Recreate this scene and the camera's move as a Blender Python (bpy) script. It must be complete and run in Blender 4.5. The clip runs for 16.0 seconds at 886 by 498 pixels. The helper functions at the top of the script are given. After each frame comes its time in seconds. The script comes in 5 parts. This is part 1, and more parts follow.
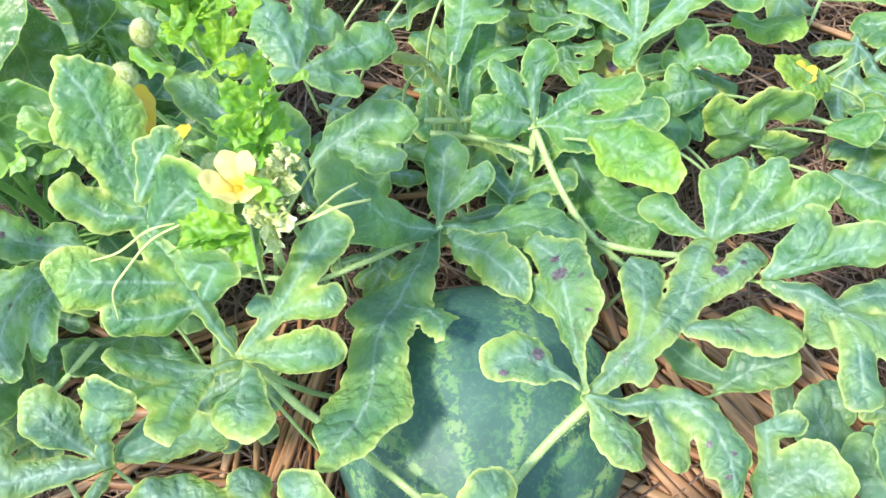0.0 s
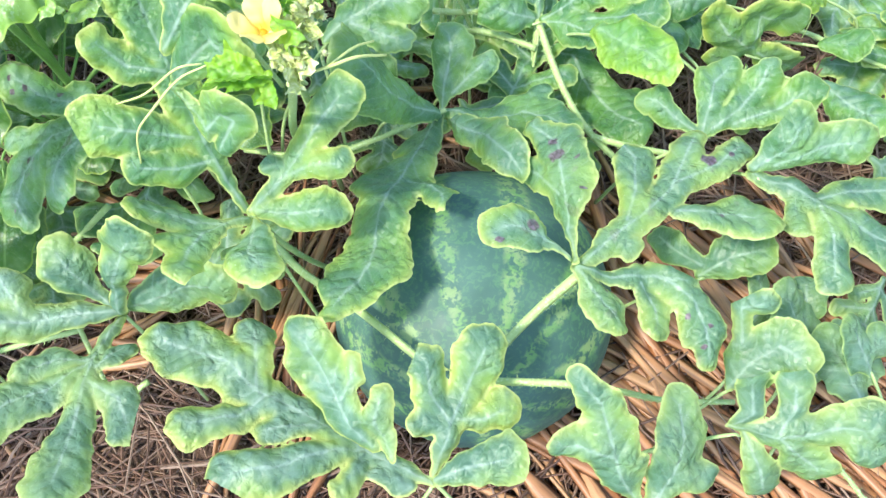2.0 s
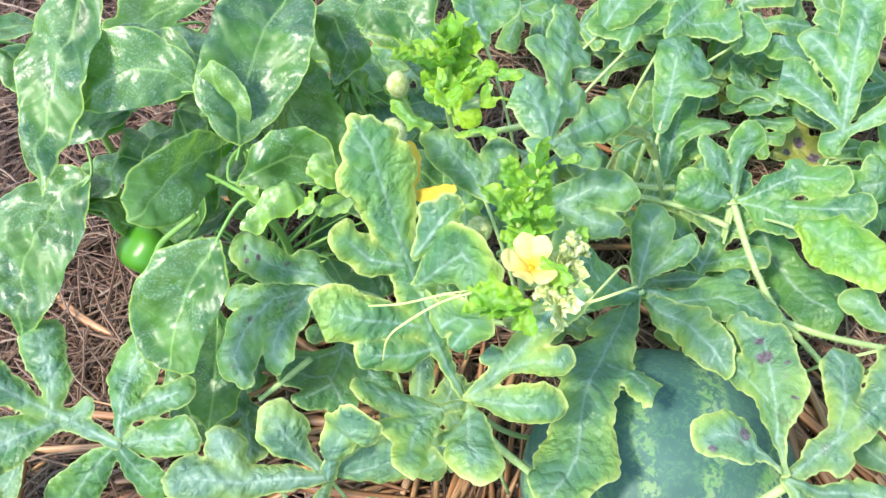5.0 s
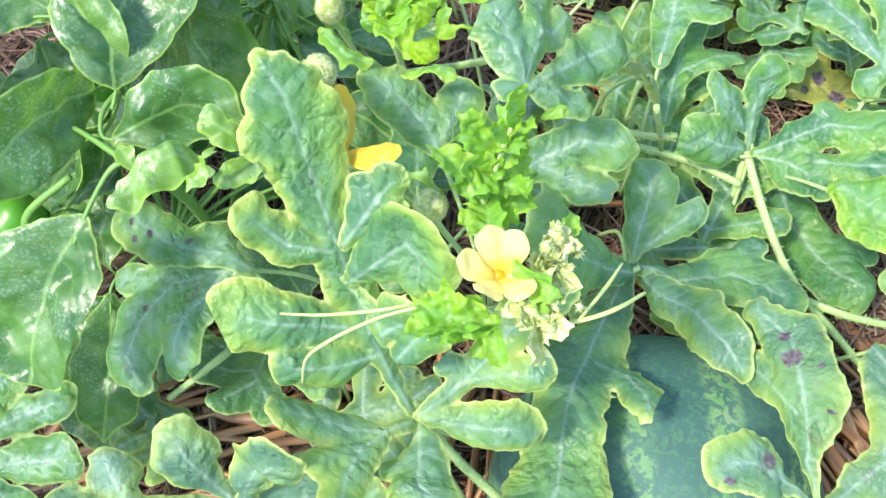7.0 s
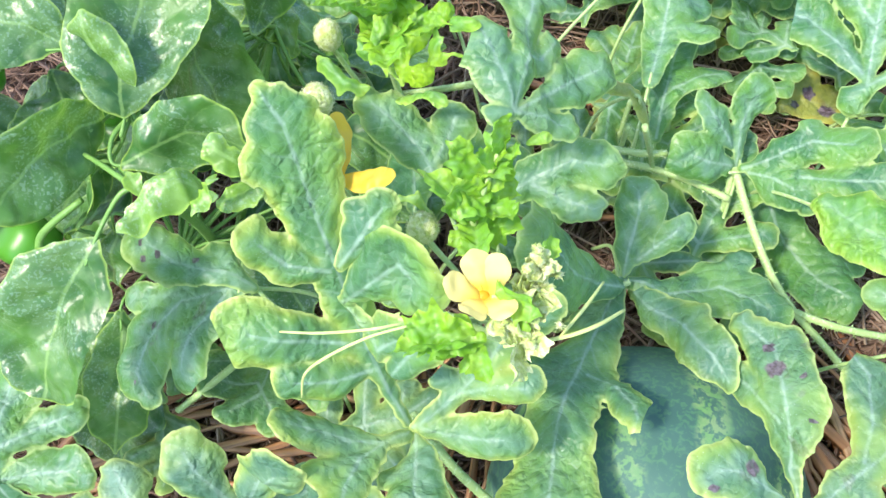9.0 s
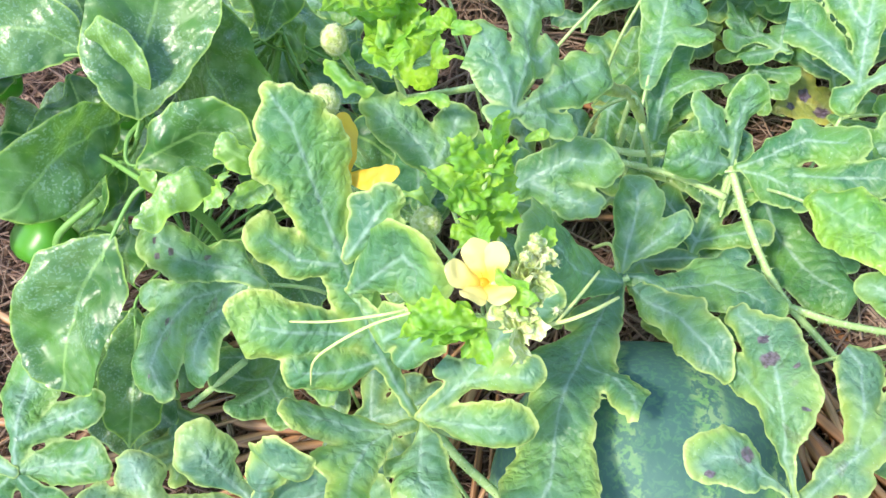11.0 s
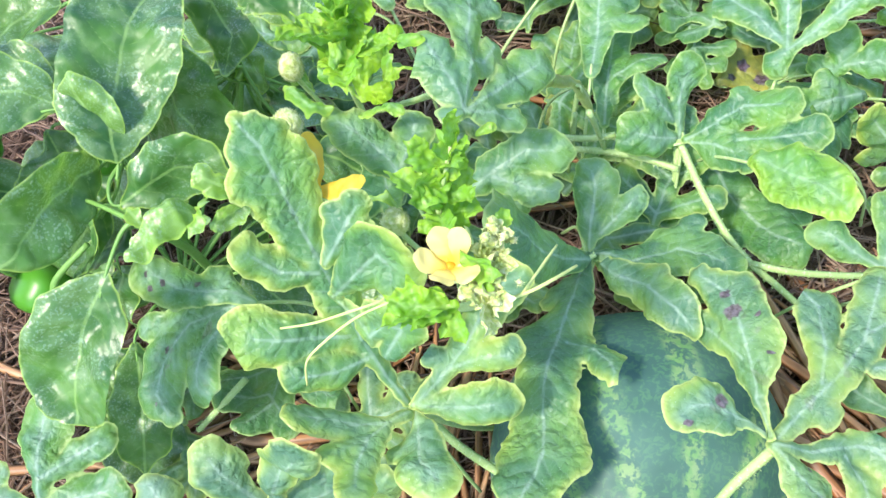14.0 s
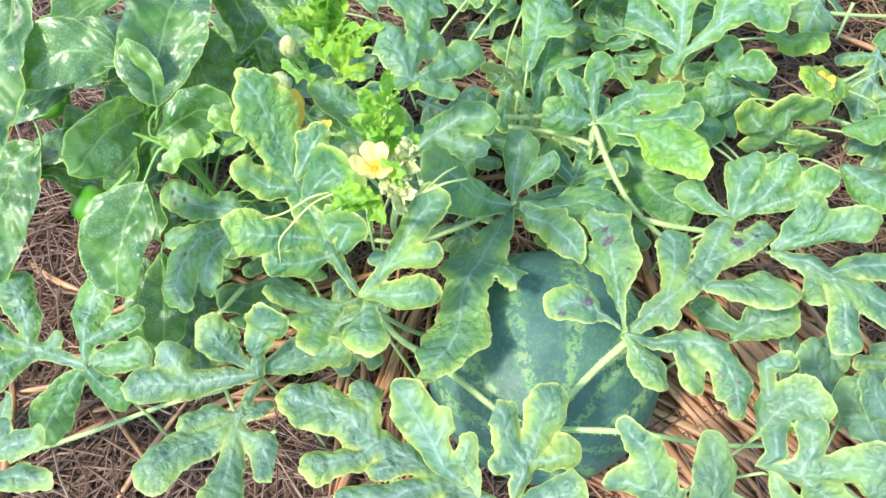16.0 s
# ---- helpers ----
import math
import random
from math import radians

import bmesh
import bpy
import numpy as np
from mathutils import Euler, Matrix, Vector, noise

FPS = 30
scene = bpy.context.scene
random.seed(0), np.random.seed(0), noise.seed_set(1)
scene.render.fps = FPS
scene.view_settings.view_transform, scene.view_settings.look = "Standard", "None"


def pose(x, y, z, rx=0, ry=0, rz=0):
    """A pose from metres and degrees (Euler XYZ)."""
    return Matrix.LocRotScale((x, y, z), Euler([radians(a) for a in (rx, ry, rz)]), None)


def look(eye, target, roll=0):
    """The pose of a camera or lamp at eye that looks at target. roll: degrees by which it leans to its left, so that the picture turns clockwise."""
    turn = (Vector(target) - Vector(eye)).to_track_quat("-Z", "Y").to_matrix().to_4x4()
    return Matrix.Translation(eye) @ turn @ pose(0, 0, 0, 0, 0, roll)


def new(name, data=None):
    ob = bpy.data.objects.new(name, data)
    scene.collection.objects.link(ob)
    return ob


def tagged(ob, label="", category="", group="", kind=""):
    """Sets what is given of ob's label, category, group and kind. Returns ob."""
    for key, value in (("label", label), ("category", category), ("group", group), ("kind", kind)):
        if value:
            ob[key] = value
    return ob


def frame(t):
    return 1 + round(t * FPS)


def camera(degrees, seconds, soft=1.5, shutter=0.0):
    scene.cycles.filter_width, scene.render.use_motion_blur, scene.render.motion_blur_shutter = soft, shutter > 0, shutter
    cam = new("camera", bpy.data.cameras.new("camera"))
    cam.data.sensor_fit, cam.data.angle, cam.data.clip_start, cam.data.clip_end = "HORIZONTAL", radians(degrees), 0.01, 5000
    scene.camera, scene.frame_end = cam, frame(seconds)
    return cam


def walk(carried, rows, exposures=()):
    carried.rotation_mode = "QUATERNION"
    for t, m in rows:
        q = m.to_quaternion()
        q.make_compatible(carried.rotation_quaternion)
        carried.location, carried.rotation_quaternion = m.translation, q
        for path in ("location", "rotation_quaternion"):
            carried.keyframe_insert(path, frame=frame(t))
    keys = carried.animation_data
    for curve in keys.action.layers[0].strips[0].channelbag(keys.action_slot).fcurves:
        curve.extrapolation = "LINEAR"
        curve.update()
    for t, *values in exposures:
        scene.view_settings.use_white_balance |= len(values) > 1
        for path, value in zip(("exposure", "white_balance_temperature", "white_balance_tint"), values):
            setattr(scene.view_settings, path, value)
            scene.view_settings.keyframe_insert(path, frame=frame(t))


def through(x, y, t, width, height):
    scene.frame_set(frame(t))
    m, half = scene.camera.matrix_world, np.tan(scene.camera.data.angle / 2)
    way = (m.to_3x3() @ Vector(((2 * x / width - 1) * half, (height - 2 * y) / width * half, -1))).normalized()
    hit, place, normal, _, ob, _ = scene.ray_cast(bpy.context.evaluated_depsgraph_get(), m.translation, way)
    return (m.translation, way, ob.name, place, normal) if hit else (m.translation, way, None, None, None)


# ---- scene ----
cam = camera(52.1, 16.0)
PATH = [
    (0, (0.017, 0.015, 0.874), (-0.011, 0.942, -0.898), -1.5),
    (0.5, (0.025, -0.032, 0.85), (0.011, 0.863, -0.938), 0.7),
    (1, (0.018, -0.054, 0.855), (0.024, 0.791, -0.957), 2.5),
    (1.5, (0.007, -0.053, 0.868), (0.022, 0.752, -0.962), 3.6),
    (2, (0.006, -0.053, 0.882), (0.013, 0.764, -0.944), 3.4),
    (2.5, (0.002, -0.073, 0.919), (-0.04, 0.756, -0.901), 2.2),
    (3, (0.007, -0.099, 0.974), (-0.136, 0.772, -0.82), -1.5),
    (3.5, (-0.027, -0.096, 1.02), (-0.266, 0.863, -0.719), -4.5),
    (3.7, (-0.042, -0.086, 1.017), (-0.292, 0.89, -0.711), -4.9),
    (5.8, (-0.131, 0.09, 0.881), (-0.227, 0.917, -0.938), 1.1),
    (6, (-0.128, 0.101, 0.864), (-0.216, 0.909, -0.964), 1.7),
    (6.5, (-0.118, 0.124, 0.832), (-0.203, 0.899, -1.01), 1.5),
    (7, (-0.116, 0.137, 0.812), (-0.2, 0.897, -1.036), 1.4),
    (7.5, (-0.11, 0.143, 0.796), (-0.177, 0.893, -1.058), 2.1),
    (8, (-0.106, 0.151, 0.796), (-0.16, 0.89, -1.062), 2.8),
    (8.5, (-0.106, 0.144, 0.819), (-0.188, 0.897, -1.032), 1.1),
    (10.8, (-0.097, 0.119, 0.856), (-0.232, 0.914, -0.974), -2.2),
    (11, (-0.1, 0.118, 0.854), (-0.227, 0.908, -0.979), -2.0),
    (11.5, (-0.082, 0.128, 0.862), (-0.199, 0.874, -0.99), -4.8),
    (12, (-0.09, 0.114, 0.867), (-0.208, 0.843, -0.991), -7.2),
    (12.5, (-0.093, 0.107, 0.875), (-0.191, 0.849, -0.98), -6.3),
    (13, (-0.089, 0.109, 0.883), (-0.192, 0.891, -0.955), -8.2),
    (13.5, (-0.084, 0.113, 0.885), (-0.189, 0.917, -0.943), -8.9),
    (14, (-0.085, 0.088, 0.887), (-0.189, 0.914, -0.932), -7.5),
    (14.5, (-0.081, 0.071, 0.898), (-0.178, 0.928, -0.906), -6.1),
    (15, (-0.074, 0.034, 0.902), (-0.173, 0.898, -0.899), -5.9),
    (15.5, (-0.055, -0.018, 0.925), (-0.177, 0.863, -0.866), -5.9),
    (16, (0.012, -0.095, 1.052), (-0.16, 0.795, -0.731), -8.1),
]
walk(cam, [(t, look(eye, target, roll)) for t, eye, target, roll in PATH])

# ---- light ----
SUN_ELEVATION, SUN_AZIMUTH = radians(57), radians(-122)  # azimuth clockwise from +y
world = bpy.data.worlds.new("sky")
scene.world = world
world.use_nodes = True
sky = world.node_tree.nodes.new("ShaderNodeTexSky")
sky.sky_type, sky.sun_disc = "NISHITA", False
sky.sun_elevation, sky.sun_rotation = SUN_ELEVATION, SUN_AZIMUTH
background = world.node_tree.nodes["Background"]
background.inputs["Strength"].default_value = 0.15
world.node_tree.links.new(sky.outputs[0], background.inputs[0])
sun = new("sun", bpy.data.lights.new("sun", "SUN"))
sun.data.energy, sun.data.angle, sun.data.color = 1.75, radians(7), (1.0, 0.93, 0.8)
sun.matrix_world = look((math.sin(SUN_AZIMUTH) * math.cos(SUN_ELEVATION) * 5, math.cos(SUN_AZIMUTH) * math.cos(SUN_ELEVATION) * 5, math.sin(SUN_ELEVATION) * 5), (0, 0, 0))
scene.view_settings.exposure = 1.83

# ---- materials ----


class Nodes:
    """A short way to write node materials."""

    def __init__(self, name):
        self.material = bpy.data.materials.new(name)
        self.material.use_nodes = True
        self.tree = self.material.node_tree
        self.tree.nodes.clear()
        self.out = self.add("ShaderNodeOutputMaterial")

    def add(self, kind, inputs=None, **settings):
        node = self.tree.nodes.new(kind)
        for key, value in settings.items():
            setattr(node, key, value)
        for key, value in (inputs or {}).items():
            self.put(node.inputs[key], value)
        return node

    def put(self, socket, value):
        if isinstance(value, bpy.types.NodeSocket):
            self.tree.links.new(value, socket)
        elif isinstance(value, bpy.types.Node):
            self.tree.links.new(value.outputs[0], socket)
        else:
            socket.default_value = (*value, 1.0) if isinstance(value, tuple) and len(value) == 3 and socket.type == "RGBA" else value

    def attribute(self, name):
        return self.add("ShaderNodeAttribute", attribute_name=name).outputs["Fac"]

    def math(self, operation, a, b=0.0, clamp=False):
        return self.add("ShaderNodeMath", {0: a, 1: b}, operation=operation, use_clamp=clamp).outputs[0]

    def ramp(self, value, low, high, a=0.0, b=1.0):
        return self.add("ShaderNodeMapRange", {"Value": value, "From Min": low, "From Max": high, "To Min": a, "To Max": b}, interpolation_type="SMOOTHSTEP").outputs[0]

    def noise(self, scale, detail=3.0, where=None, distortion=0.0):
        node = self.add("ShaderNodeTexNoise", {"Scale": scale, "Detail": detail, "Distortion": distortion})
        self.put(node.inputs["Vector"], where if where is not None else self.place())
        return node.outputs["Fac"]

    def place(self):
        return self.add("ShaderNodeTexCoord").outputs["Object"]

    def mix(self, factor, a, b, blend="MIX"):
        node = self.add("ShaderNodeMix", data_type="RGBA", blend_type=blend)
        self.put(node.inputs[0], factor), self.put(node.inputs[6], a), self.put(node.inputs[7], b)
        return node.outputs[2]

    def random(self):
        return self.add("ShaderNodeObjectInfo").outputs["Random"]

    def bump(self, height, distance, strength=1.0):
        return self.add("ShaderNodeBump", {"Height": height, "Distance": distance, "Strength": strength}).outputs[0]

    def surface(self, **inputs):
        node = self.add("ShaderNodeBsdfPrincipled", {key.replace("_", " "): value for key, value in inputs.items()})
        self.tree.links.new(node.outputs[0], self.out.inputs[0])
        return node

    def leafy(self, node, through, amount):
        glow = self.add("ShaderNodeBsdfTranslucent", {"Color": through})
        both = self.add("ShaderNodeMixShader", {0: amount, 1: node.outputs[0], 2: glow.outputs[0]})
        self.tree.links.new(both.outputs[0], self.out.inputs[0])
        return self.material


def melon_leaf_material():
    n = Nodes("watermelon_leaf")
    vein, rib, edge = n.attribute("vein"), n.attribute("rib"), n.attribute("edge")
    yellow, young, spots, old = n.attribute("yellow"), n.attribute("young"), n.attribute("spots"), n.attribute("old")
    coarse, medium, fine = n.noise(20, 3), n.noise(70, 3), n.noise(260, 3)
    shift = n.add("ShaderNodeVectorMath", {0: n.add("ShaderNodeTexNoise", {"Scale": 60.0, "Vector": n.place()}).outputs["Color"], 1: (0.008, 0.008, 0.008)}, operation="MULTIPLY").outputs[0]
    warped = n.add("ShaderNodeVectorMath", {0: n.place(), 1: shift}, operation="ADD").outputs[0]
    net = n.add("ShaderNodeTexVoronoi", {"Vector": warped, "Scale": 190.0}, feature="DISTANCE_TO_EDGE").outputs["Distance"]
    puff = n.add("ShaderNodeTexVoronoi", {"Vector": warped, "Scale": 150.0, "Smoothness": 0.6}, feature="SMOOTH_F1").outputs["Distance"]
    # blade: blue-green, mixed towards a paler and greyer tone leaf by leaf
    deep_green = n.mix(n.ramp(coarse, 0.42, 0.58), n.mix(n.random(), (0.03, 0.14, 0.055), (0.06, 0.205, 0.045)), (0.1, 0.27, 0.05))
    grey_green = n.mix(n.ramp(coarse, 0.42, 0.58), n.mix(n.random(), (0.068, 0.175, 0.115), (0.1, 0.215, 0.12)), (0.15, 0.28, 0.125))
    colour = n.mix(old, deep_green, grey_green)
    # lamina turning lighter and yellower away from the midrib, unevenly
    pale = n.math("MULTIPLY", n.ramp(vein, 0.004, 0.022), n.ramp(medium, 0.35, 0.65, 0.35, 1.0))
    colour = n.mix(n.math("MULTIPLY", pale, 0.5), colour, (0.2, 0.35, 0.1))
    # grey bloom broken up by the puckers
    grey = n.math("MULTIPLY", n.ramp(puff, 0.15, 0.6, 1.0, 0.0), n.ramp(coarse, 0.4, 0.62, 0.04, 0.4))
    colour = n.mix(n.math("MULTIPLY", grey, n.ramp(old, 0, 1, 0.3, 1.0)), colour, (0.31, 0.46, 0.25))
    # pale midrib with a feathered bloom, thin side veins and a faint net
    ragged = n.math("ADD", vein, n.math("MULTIPLY", n.math("SUBTRACT", medium, 0.5), 0.016))
    bloom = n.ramp(n.math("FRACT", n.math("MULTIPLY", n.random(), 7.0)), 0.2, 1.0, 0.2, 0.55)
    colour = n.mix(n.math("MULTIPLY", n.ramp(ragged, 0.0, 0.011, 1.0, 0.0), bloom), colour, (0.24, 0.39, 0.32))
    colour = n.mix(n.ramp(rib, 0.0001, 0.0013, 0.24, 0.0), colour, (0.34, 0.48, 0.36))
    colour = n.mix(n.ramp(vein, 0.0004, 0.0022, 0.6, 0.0), colour, (0.38, 0.52, 0.43))
    colour = n.mix(n.ramp(net, 0.0, 0.06, 0.16, 0.0), colour, (0.28, 0.45, 0.31))
    # yellowing that creeps in from the margin, wider in some places
    hub = n.add("ShaderNodeVectorMath", {0: n.place()}, operation="LENGTH").outputs["Value"]
    reach = n.math("SUBTRACT", edge, n.math("MULTIPLY", n.math("SUBTRACT", coarse, 0.40), 0.045))
    creep = n.math("MULTIPLY", n.ramp(reach, -0.006, 0.0065, 0.6, 0.0), n.math("MULTIPLY", yellow, n.ramp(hub, 0.02, 0.07, 0.7, 1.4), True))
    colour = n.mix(creep, colour, n.mix(n.ramp(edge, 0.001, 0.007), (0.5, 0.57, 0.1), (0.29, 0.45, 0.08)))
    colour = n.mix(n.ramp(edge, 0.0005, 0.0021, 0.85, 0.0), colour, n.mix(n.math("MULTIPLY", yellow, 1.1, True), (0.32, 0.48, 0.18), (0.56, 0.63, 0.2)))
    colour = n.mix(n.math("MULTIPLY", n.attribute("wither"), n.ramp(medium, 0.25, 0.6, 1.0, 0.6)), colour, n.mix(n.ramp(coarse, 0.45, 0.6), (0.5, 0.44, 0.07), (0.2, 0.12, 0.06)))
    colour = n.mix(n.math("MULTIPLY", young, n.ramp(fine, 0.3, 0.7, 0.95, 0.7)), colour, n.mix(n.ramp(coarse, 0.35, 0.65), (0.15, 0.39, 0.004), (0.32, 0.54, 0.008)))
    # dead spots, and dew painted as tiny pale specks
    spot = n.math("MULTIPLY", n.ramp(n.noise(36, 2), 0.66, 0.69), spots)
    colour = n.mix(n.math("MAXIMUM", spot, n.ramp(n.attribute("dead"), 0.15, 0.5)), colour, n.mix(n.ramp(fine, 0.4, 0.6), (0.085, 0.05, 0.085), (0.2, 0.15, 0.19)))
    speck = n.ramp(n.add("ShaderNodeTexVoronoi", {"Vector": n.place(), "Scale": 260.0}).outputs["Distance"], 0.05, 0.16, 1.0, 0.0)
    speck = n.math("MULTIPLY", speck, n.ramp(n.noise(22), 0.48, 0.65))
    colour = n.mix(n.math("MULTIPLY", speck, n.ramp(young, 0, 1, 0.5, 0.05)), colour, (0.55, 0.66, 0.56))
    relief = n.math("ADD", n.ramp(net, 0.0, 0.4, 0.0, 0.3), n.math("ADD", n.math("MULTIPLY", puff, -1.3), n.math("MULTIPLY", fine, 0.25)))
    normal = n.bump(relief, 0.0019, n.ramp(n.noise(30), 0.35, 0.65, 0.3, 1.0))
    body = n.surface(Base_Color=colour, Roughness=n.ramp(fine, 0.35, 0.65, 0.52, 0.36), Normal=normal, Specular_IOR_Level=0.45)
    return n.leafy(body, n.mix(0.5, colour, (0.34, 0.6, 0.08)), 0.36)


def pepper_leaf_material():
    n = Nodes("pepper_leaf")
    vein, edge = n.attribute("vein"), n.attribute("edge")
    coarse, medium, fine = n.noise(18, 4), n.noise(75, 4), n.noise(420, 3)
    colour = n.mix(n.ramp(coarse, 0.36, 0.64), n.mix(n.random(), (0.018, 0.08, 0.03), (0.045, 0.145, 0.024)), (0.075, 0.195, 0.035))
    colour = n.mix(n.ramp(medium, 0.44, 0.66, 0.0, 0.4), colour, (0.19, 0.32, 0.13))
    colour = n.mix(n.ramp(vein, 0.0003, 0.0012, 0.45, 0.0), colour, (0.24, 0.4, 0.12))
    colour = n.mix(n.ramp(edge, 0.0003, 0.0018, 0.75, 0.0), colour, (0.36, 0.52, 0.1))
    colour = n.mix(n.math("MULTIPLY", n.attribute("young"), n.ramp(medium, 0.35, 0.65, 1.0, 0.7)), colour, (0.25, 0.45, 0.04))
    colour = n.mix(n.ramp(n.attribute("midrib"), 0.0005, 0.0016, 0.6, 0.0), colour, (0.26, 0.42, 0.13))
    # a wet film broken into drops of many sizes, thick in some places and missing in others
    drop = n.math("MAXIMUM", n.ramp(n.noise(520, 2), 0.56, 0.62), n.ramp(n.noise(260, 1), 0.62, 0.67))
    wet = n.ramp(n.noise(26, 3), 0.42, 0.6)
    drop = n.math("MULTIPLY", drop, wet)
    # the sparkle of the drops is put into the colour as pale dots
    colour = n.mix(n.math("MULTIPLY", drop, 0.32), colour, (0.4, 0.55, 0.42))
    high = n.math("ADD", n.math("MULTIPLY", medium, 1.6), n.math("MULTIPLY", fine, 0.25))
    normal = n.bump(high, 0.0013, 0.7)
    beads = n.bump(n.math("ADD", high, n.math("MULTIPLY", drop, 0.9)), 0.0022, 0.9)
    body = n.surface(Base_Color=colour, Roughness=n.ramp(medium, 0.35, 0.65, 0.33, 0.48), Normal=normal, Specular_IOR_Level=0.5, Coat_Weight=n.math("MULTIPLY", wet, 1.0), Coat_Roughness=0.28, Coat_Normal=beads)
    return n.leafy(body, n.mix(0.5, colour, (0.3, 0.6, 0.03)), 0.28)


def stem_material(name, a, b, hair=0.6):
    n = Nodes(name)
    colour = n.mix(n.noise(40), a, b)
    colour = n.mix(n.ramp(n.noise(400, 2), 0.55, 0.7, 0.0, hair), colour, (0.55, 0.65, 0.42))
    n.surface(Base_Color=colour, Roughness=0.5, Normal=n.bump(n.noise(300), 0.001, 0.6))
    return n.material


MELON_TURN = Euler((radians(52), 0, radians(5))).to_matrix()  # the stem end looks up and forward


def melon_material(size):
    n = Nodes("watermelon_rind")
    unit = n.add("ShaderNodeVectorMath", {0: n.place(), 1: size}, operation="DIVIDE").outputs[0]
    own = n.add("ShaderNodeVectorRotate", {"Vector": unit, "Rotation": tuple(MELON_TURN.to_euler())}, rotation_type="EULER_XYZ", invert=True).outputs[0]
    split = n.add("ShaderNodeSeparateXYZ", {0: own})
    angle = n.math("ARCTAN2", split.outputs[1], split.outputs[0])
    wobble = n.math("MULTIPLY", n.math("SUBTRACT", n.noise(3.0, 4, own), 0.5), 2.4)
    stripe = n.math("SINE", n.math("ADD", n.math("MULTIPLY", angle, 11.0), wobble))
    ragged = n.math("ADD", n.math("MULTIPLY", n.noise(15.0, 5, own, 0.8), 1.0), n.math("MULTIPLY", n.noise(44.0, 3, own), 0.4))
    mottle = n.math("MULTIPLY", n.ramp(ragged, 0.62, 0.76), n.ramp(stripe, 0.15, 0.85))
    colour = n.mix(n.noise(2.0, 3, own), (0.015, 0.06, 0.05), (0.026, 0.086, 0.064))
    colour = n.mix(n.ramp(n.noise(22, 5, own, 1.0), 0.48, 0.62, 0.0, 0.6), colour, (0.06, 0.17, 0.06))
    colour = n.mix(n.math("MULTIPLY", mottle, 0.6), colour, n.mix(n.ramp(n.noise(9, 3, own), 0.4, 0.6), (0.17, 0.36, 0.06), (0.3, 0.42, 0.13)))
    # waxy bloom
    colour = n.mix(n.ramp(n.noise(2.2, 3, own), 0.3, 0.75, 0.12, 0.36), colour, (0.16, 0.28, 0.25))
    n.surface(Base_Color=colour, Roughness=n.ramp(n.noise(10, 4, own), 0.3, 0.7, 0.5, 0.62), Normal=n.bump(n.noise(6, 4, own), 0.0012, 0.5), Specular_IOR_Level=0.32)
    return n.material


def straw_material():
    n = Nodes("dry_straw")
    island = n.add("ShaderNodeNewGeometry").outputs["Random Per Island"]
    tone = n.add("ShaderNodeValToRGB", {0: island})
    stops = tone.color_ramp.elements
    stops[0].color, stops[1].color = (0.09, 0.052, 0.036, 1), (0.3, 0.21, 0.15, 1)
    for at, c in ((0.3, (0.16, 0.09, 0.06, 1)), (0.6, (0.2, 0.12, 0.08, 1)), (0.8, (0.23, 0.16, 0.12, 1))):
        stops.new(at).color = c
    colour = n.mix(n.ramp(n.noise(150, 4), 0.4, 0.7, 0.0, 0.55), tone.outputs[0], (0.13, 0.072, 0.05))
    n.surface(Base_Color=colour, Roughness=0.55, Normal=n.bump(n.noise(500), 0.0008, 0.6))
    return n.material


def stalk_material():
    n = Nodes("dry_stalk")
    fibre = n.add("ShaderNodeMapping", {"Vector": n.place(), "Scale": (6.0, 260.0, 260.0)})
    colour = n.mix(n.random(), (0.3, 0.12, 0.045), (0.46, 0.26, 0.13))
    colour = n.mix(n.ramp(n.noise(1.0, 3, fibre.outputs[0]), 0.42, 0.62, 0.0, 0.7), colour, (0.12, 0.05, 0.03))
    n.surface(Base_Color=colour, Roughness=0.45, Normal=n.bump(n.noise(1.0, 3, fibre.outputs[0]), 0.001, 0.7))
    return n.material


def soil_material():
    n = Nodes("soil")
    colour = n.mix(n.noise(14, 5), (0.055, 0.032, 0.024), (0.115, 0.072, 0.053))
    colour = n.mix(n.ramp(n.noise(160, 3), 0.5, 0.7, 0.0, 0.5), colour, (0.14, 0.09, 0.064))
    n.surface(Base_Color=colour, Roughness=0.9, Normal=n.bump(n.noise(90, 5), 0.01, 0.8))
    return n.material


def petal_material(name, heart, rim):
    n = Nodes(name)
    colour = n.mix(n.ramp(n.attribute("along"), 0.1, 0.7), heart, n.mix(n.noise(60), rim, tuple(min(1.0, c * 1.06) for c in rim)))
    body = n.surface(Base_Color=colour, Roughness=0.5, Normal=n.bump(n.noise(140), 0.001, 0.5))
    return n.leafy(body, rim, 0.4)


def fuzz_material():
    n = Nodes("downy_bud")
    colour = n.mix(n.ramp(n.noise(260, 3), 0.38, 0.62), (0.46, 0.55, 0.15), (0.68, 0.72, 0.4))
    body = n.surface(Base_Color=colour, Roughness=0.75, Normal=n.bump(n.noise(500), 0.002, 0.9), Sheen_Weight=0.15)
    return n.leafy(body, (0.5, 0.62, 0.22), 0.2)


def pepper_fruit_material():
    n = Nodes("green_pepper")
    colour = n.mix(n.noise(20), (0.035, 0.17, 0.012), (0.09, 0.28, 0.02))
    n.surface(Base_Color=colour, Roughness=0.36, Specular_IOR_Level=0.4)
    return n.material


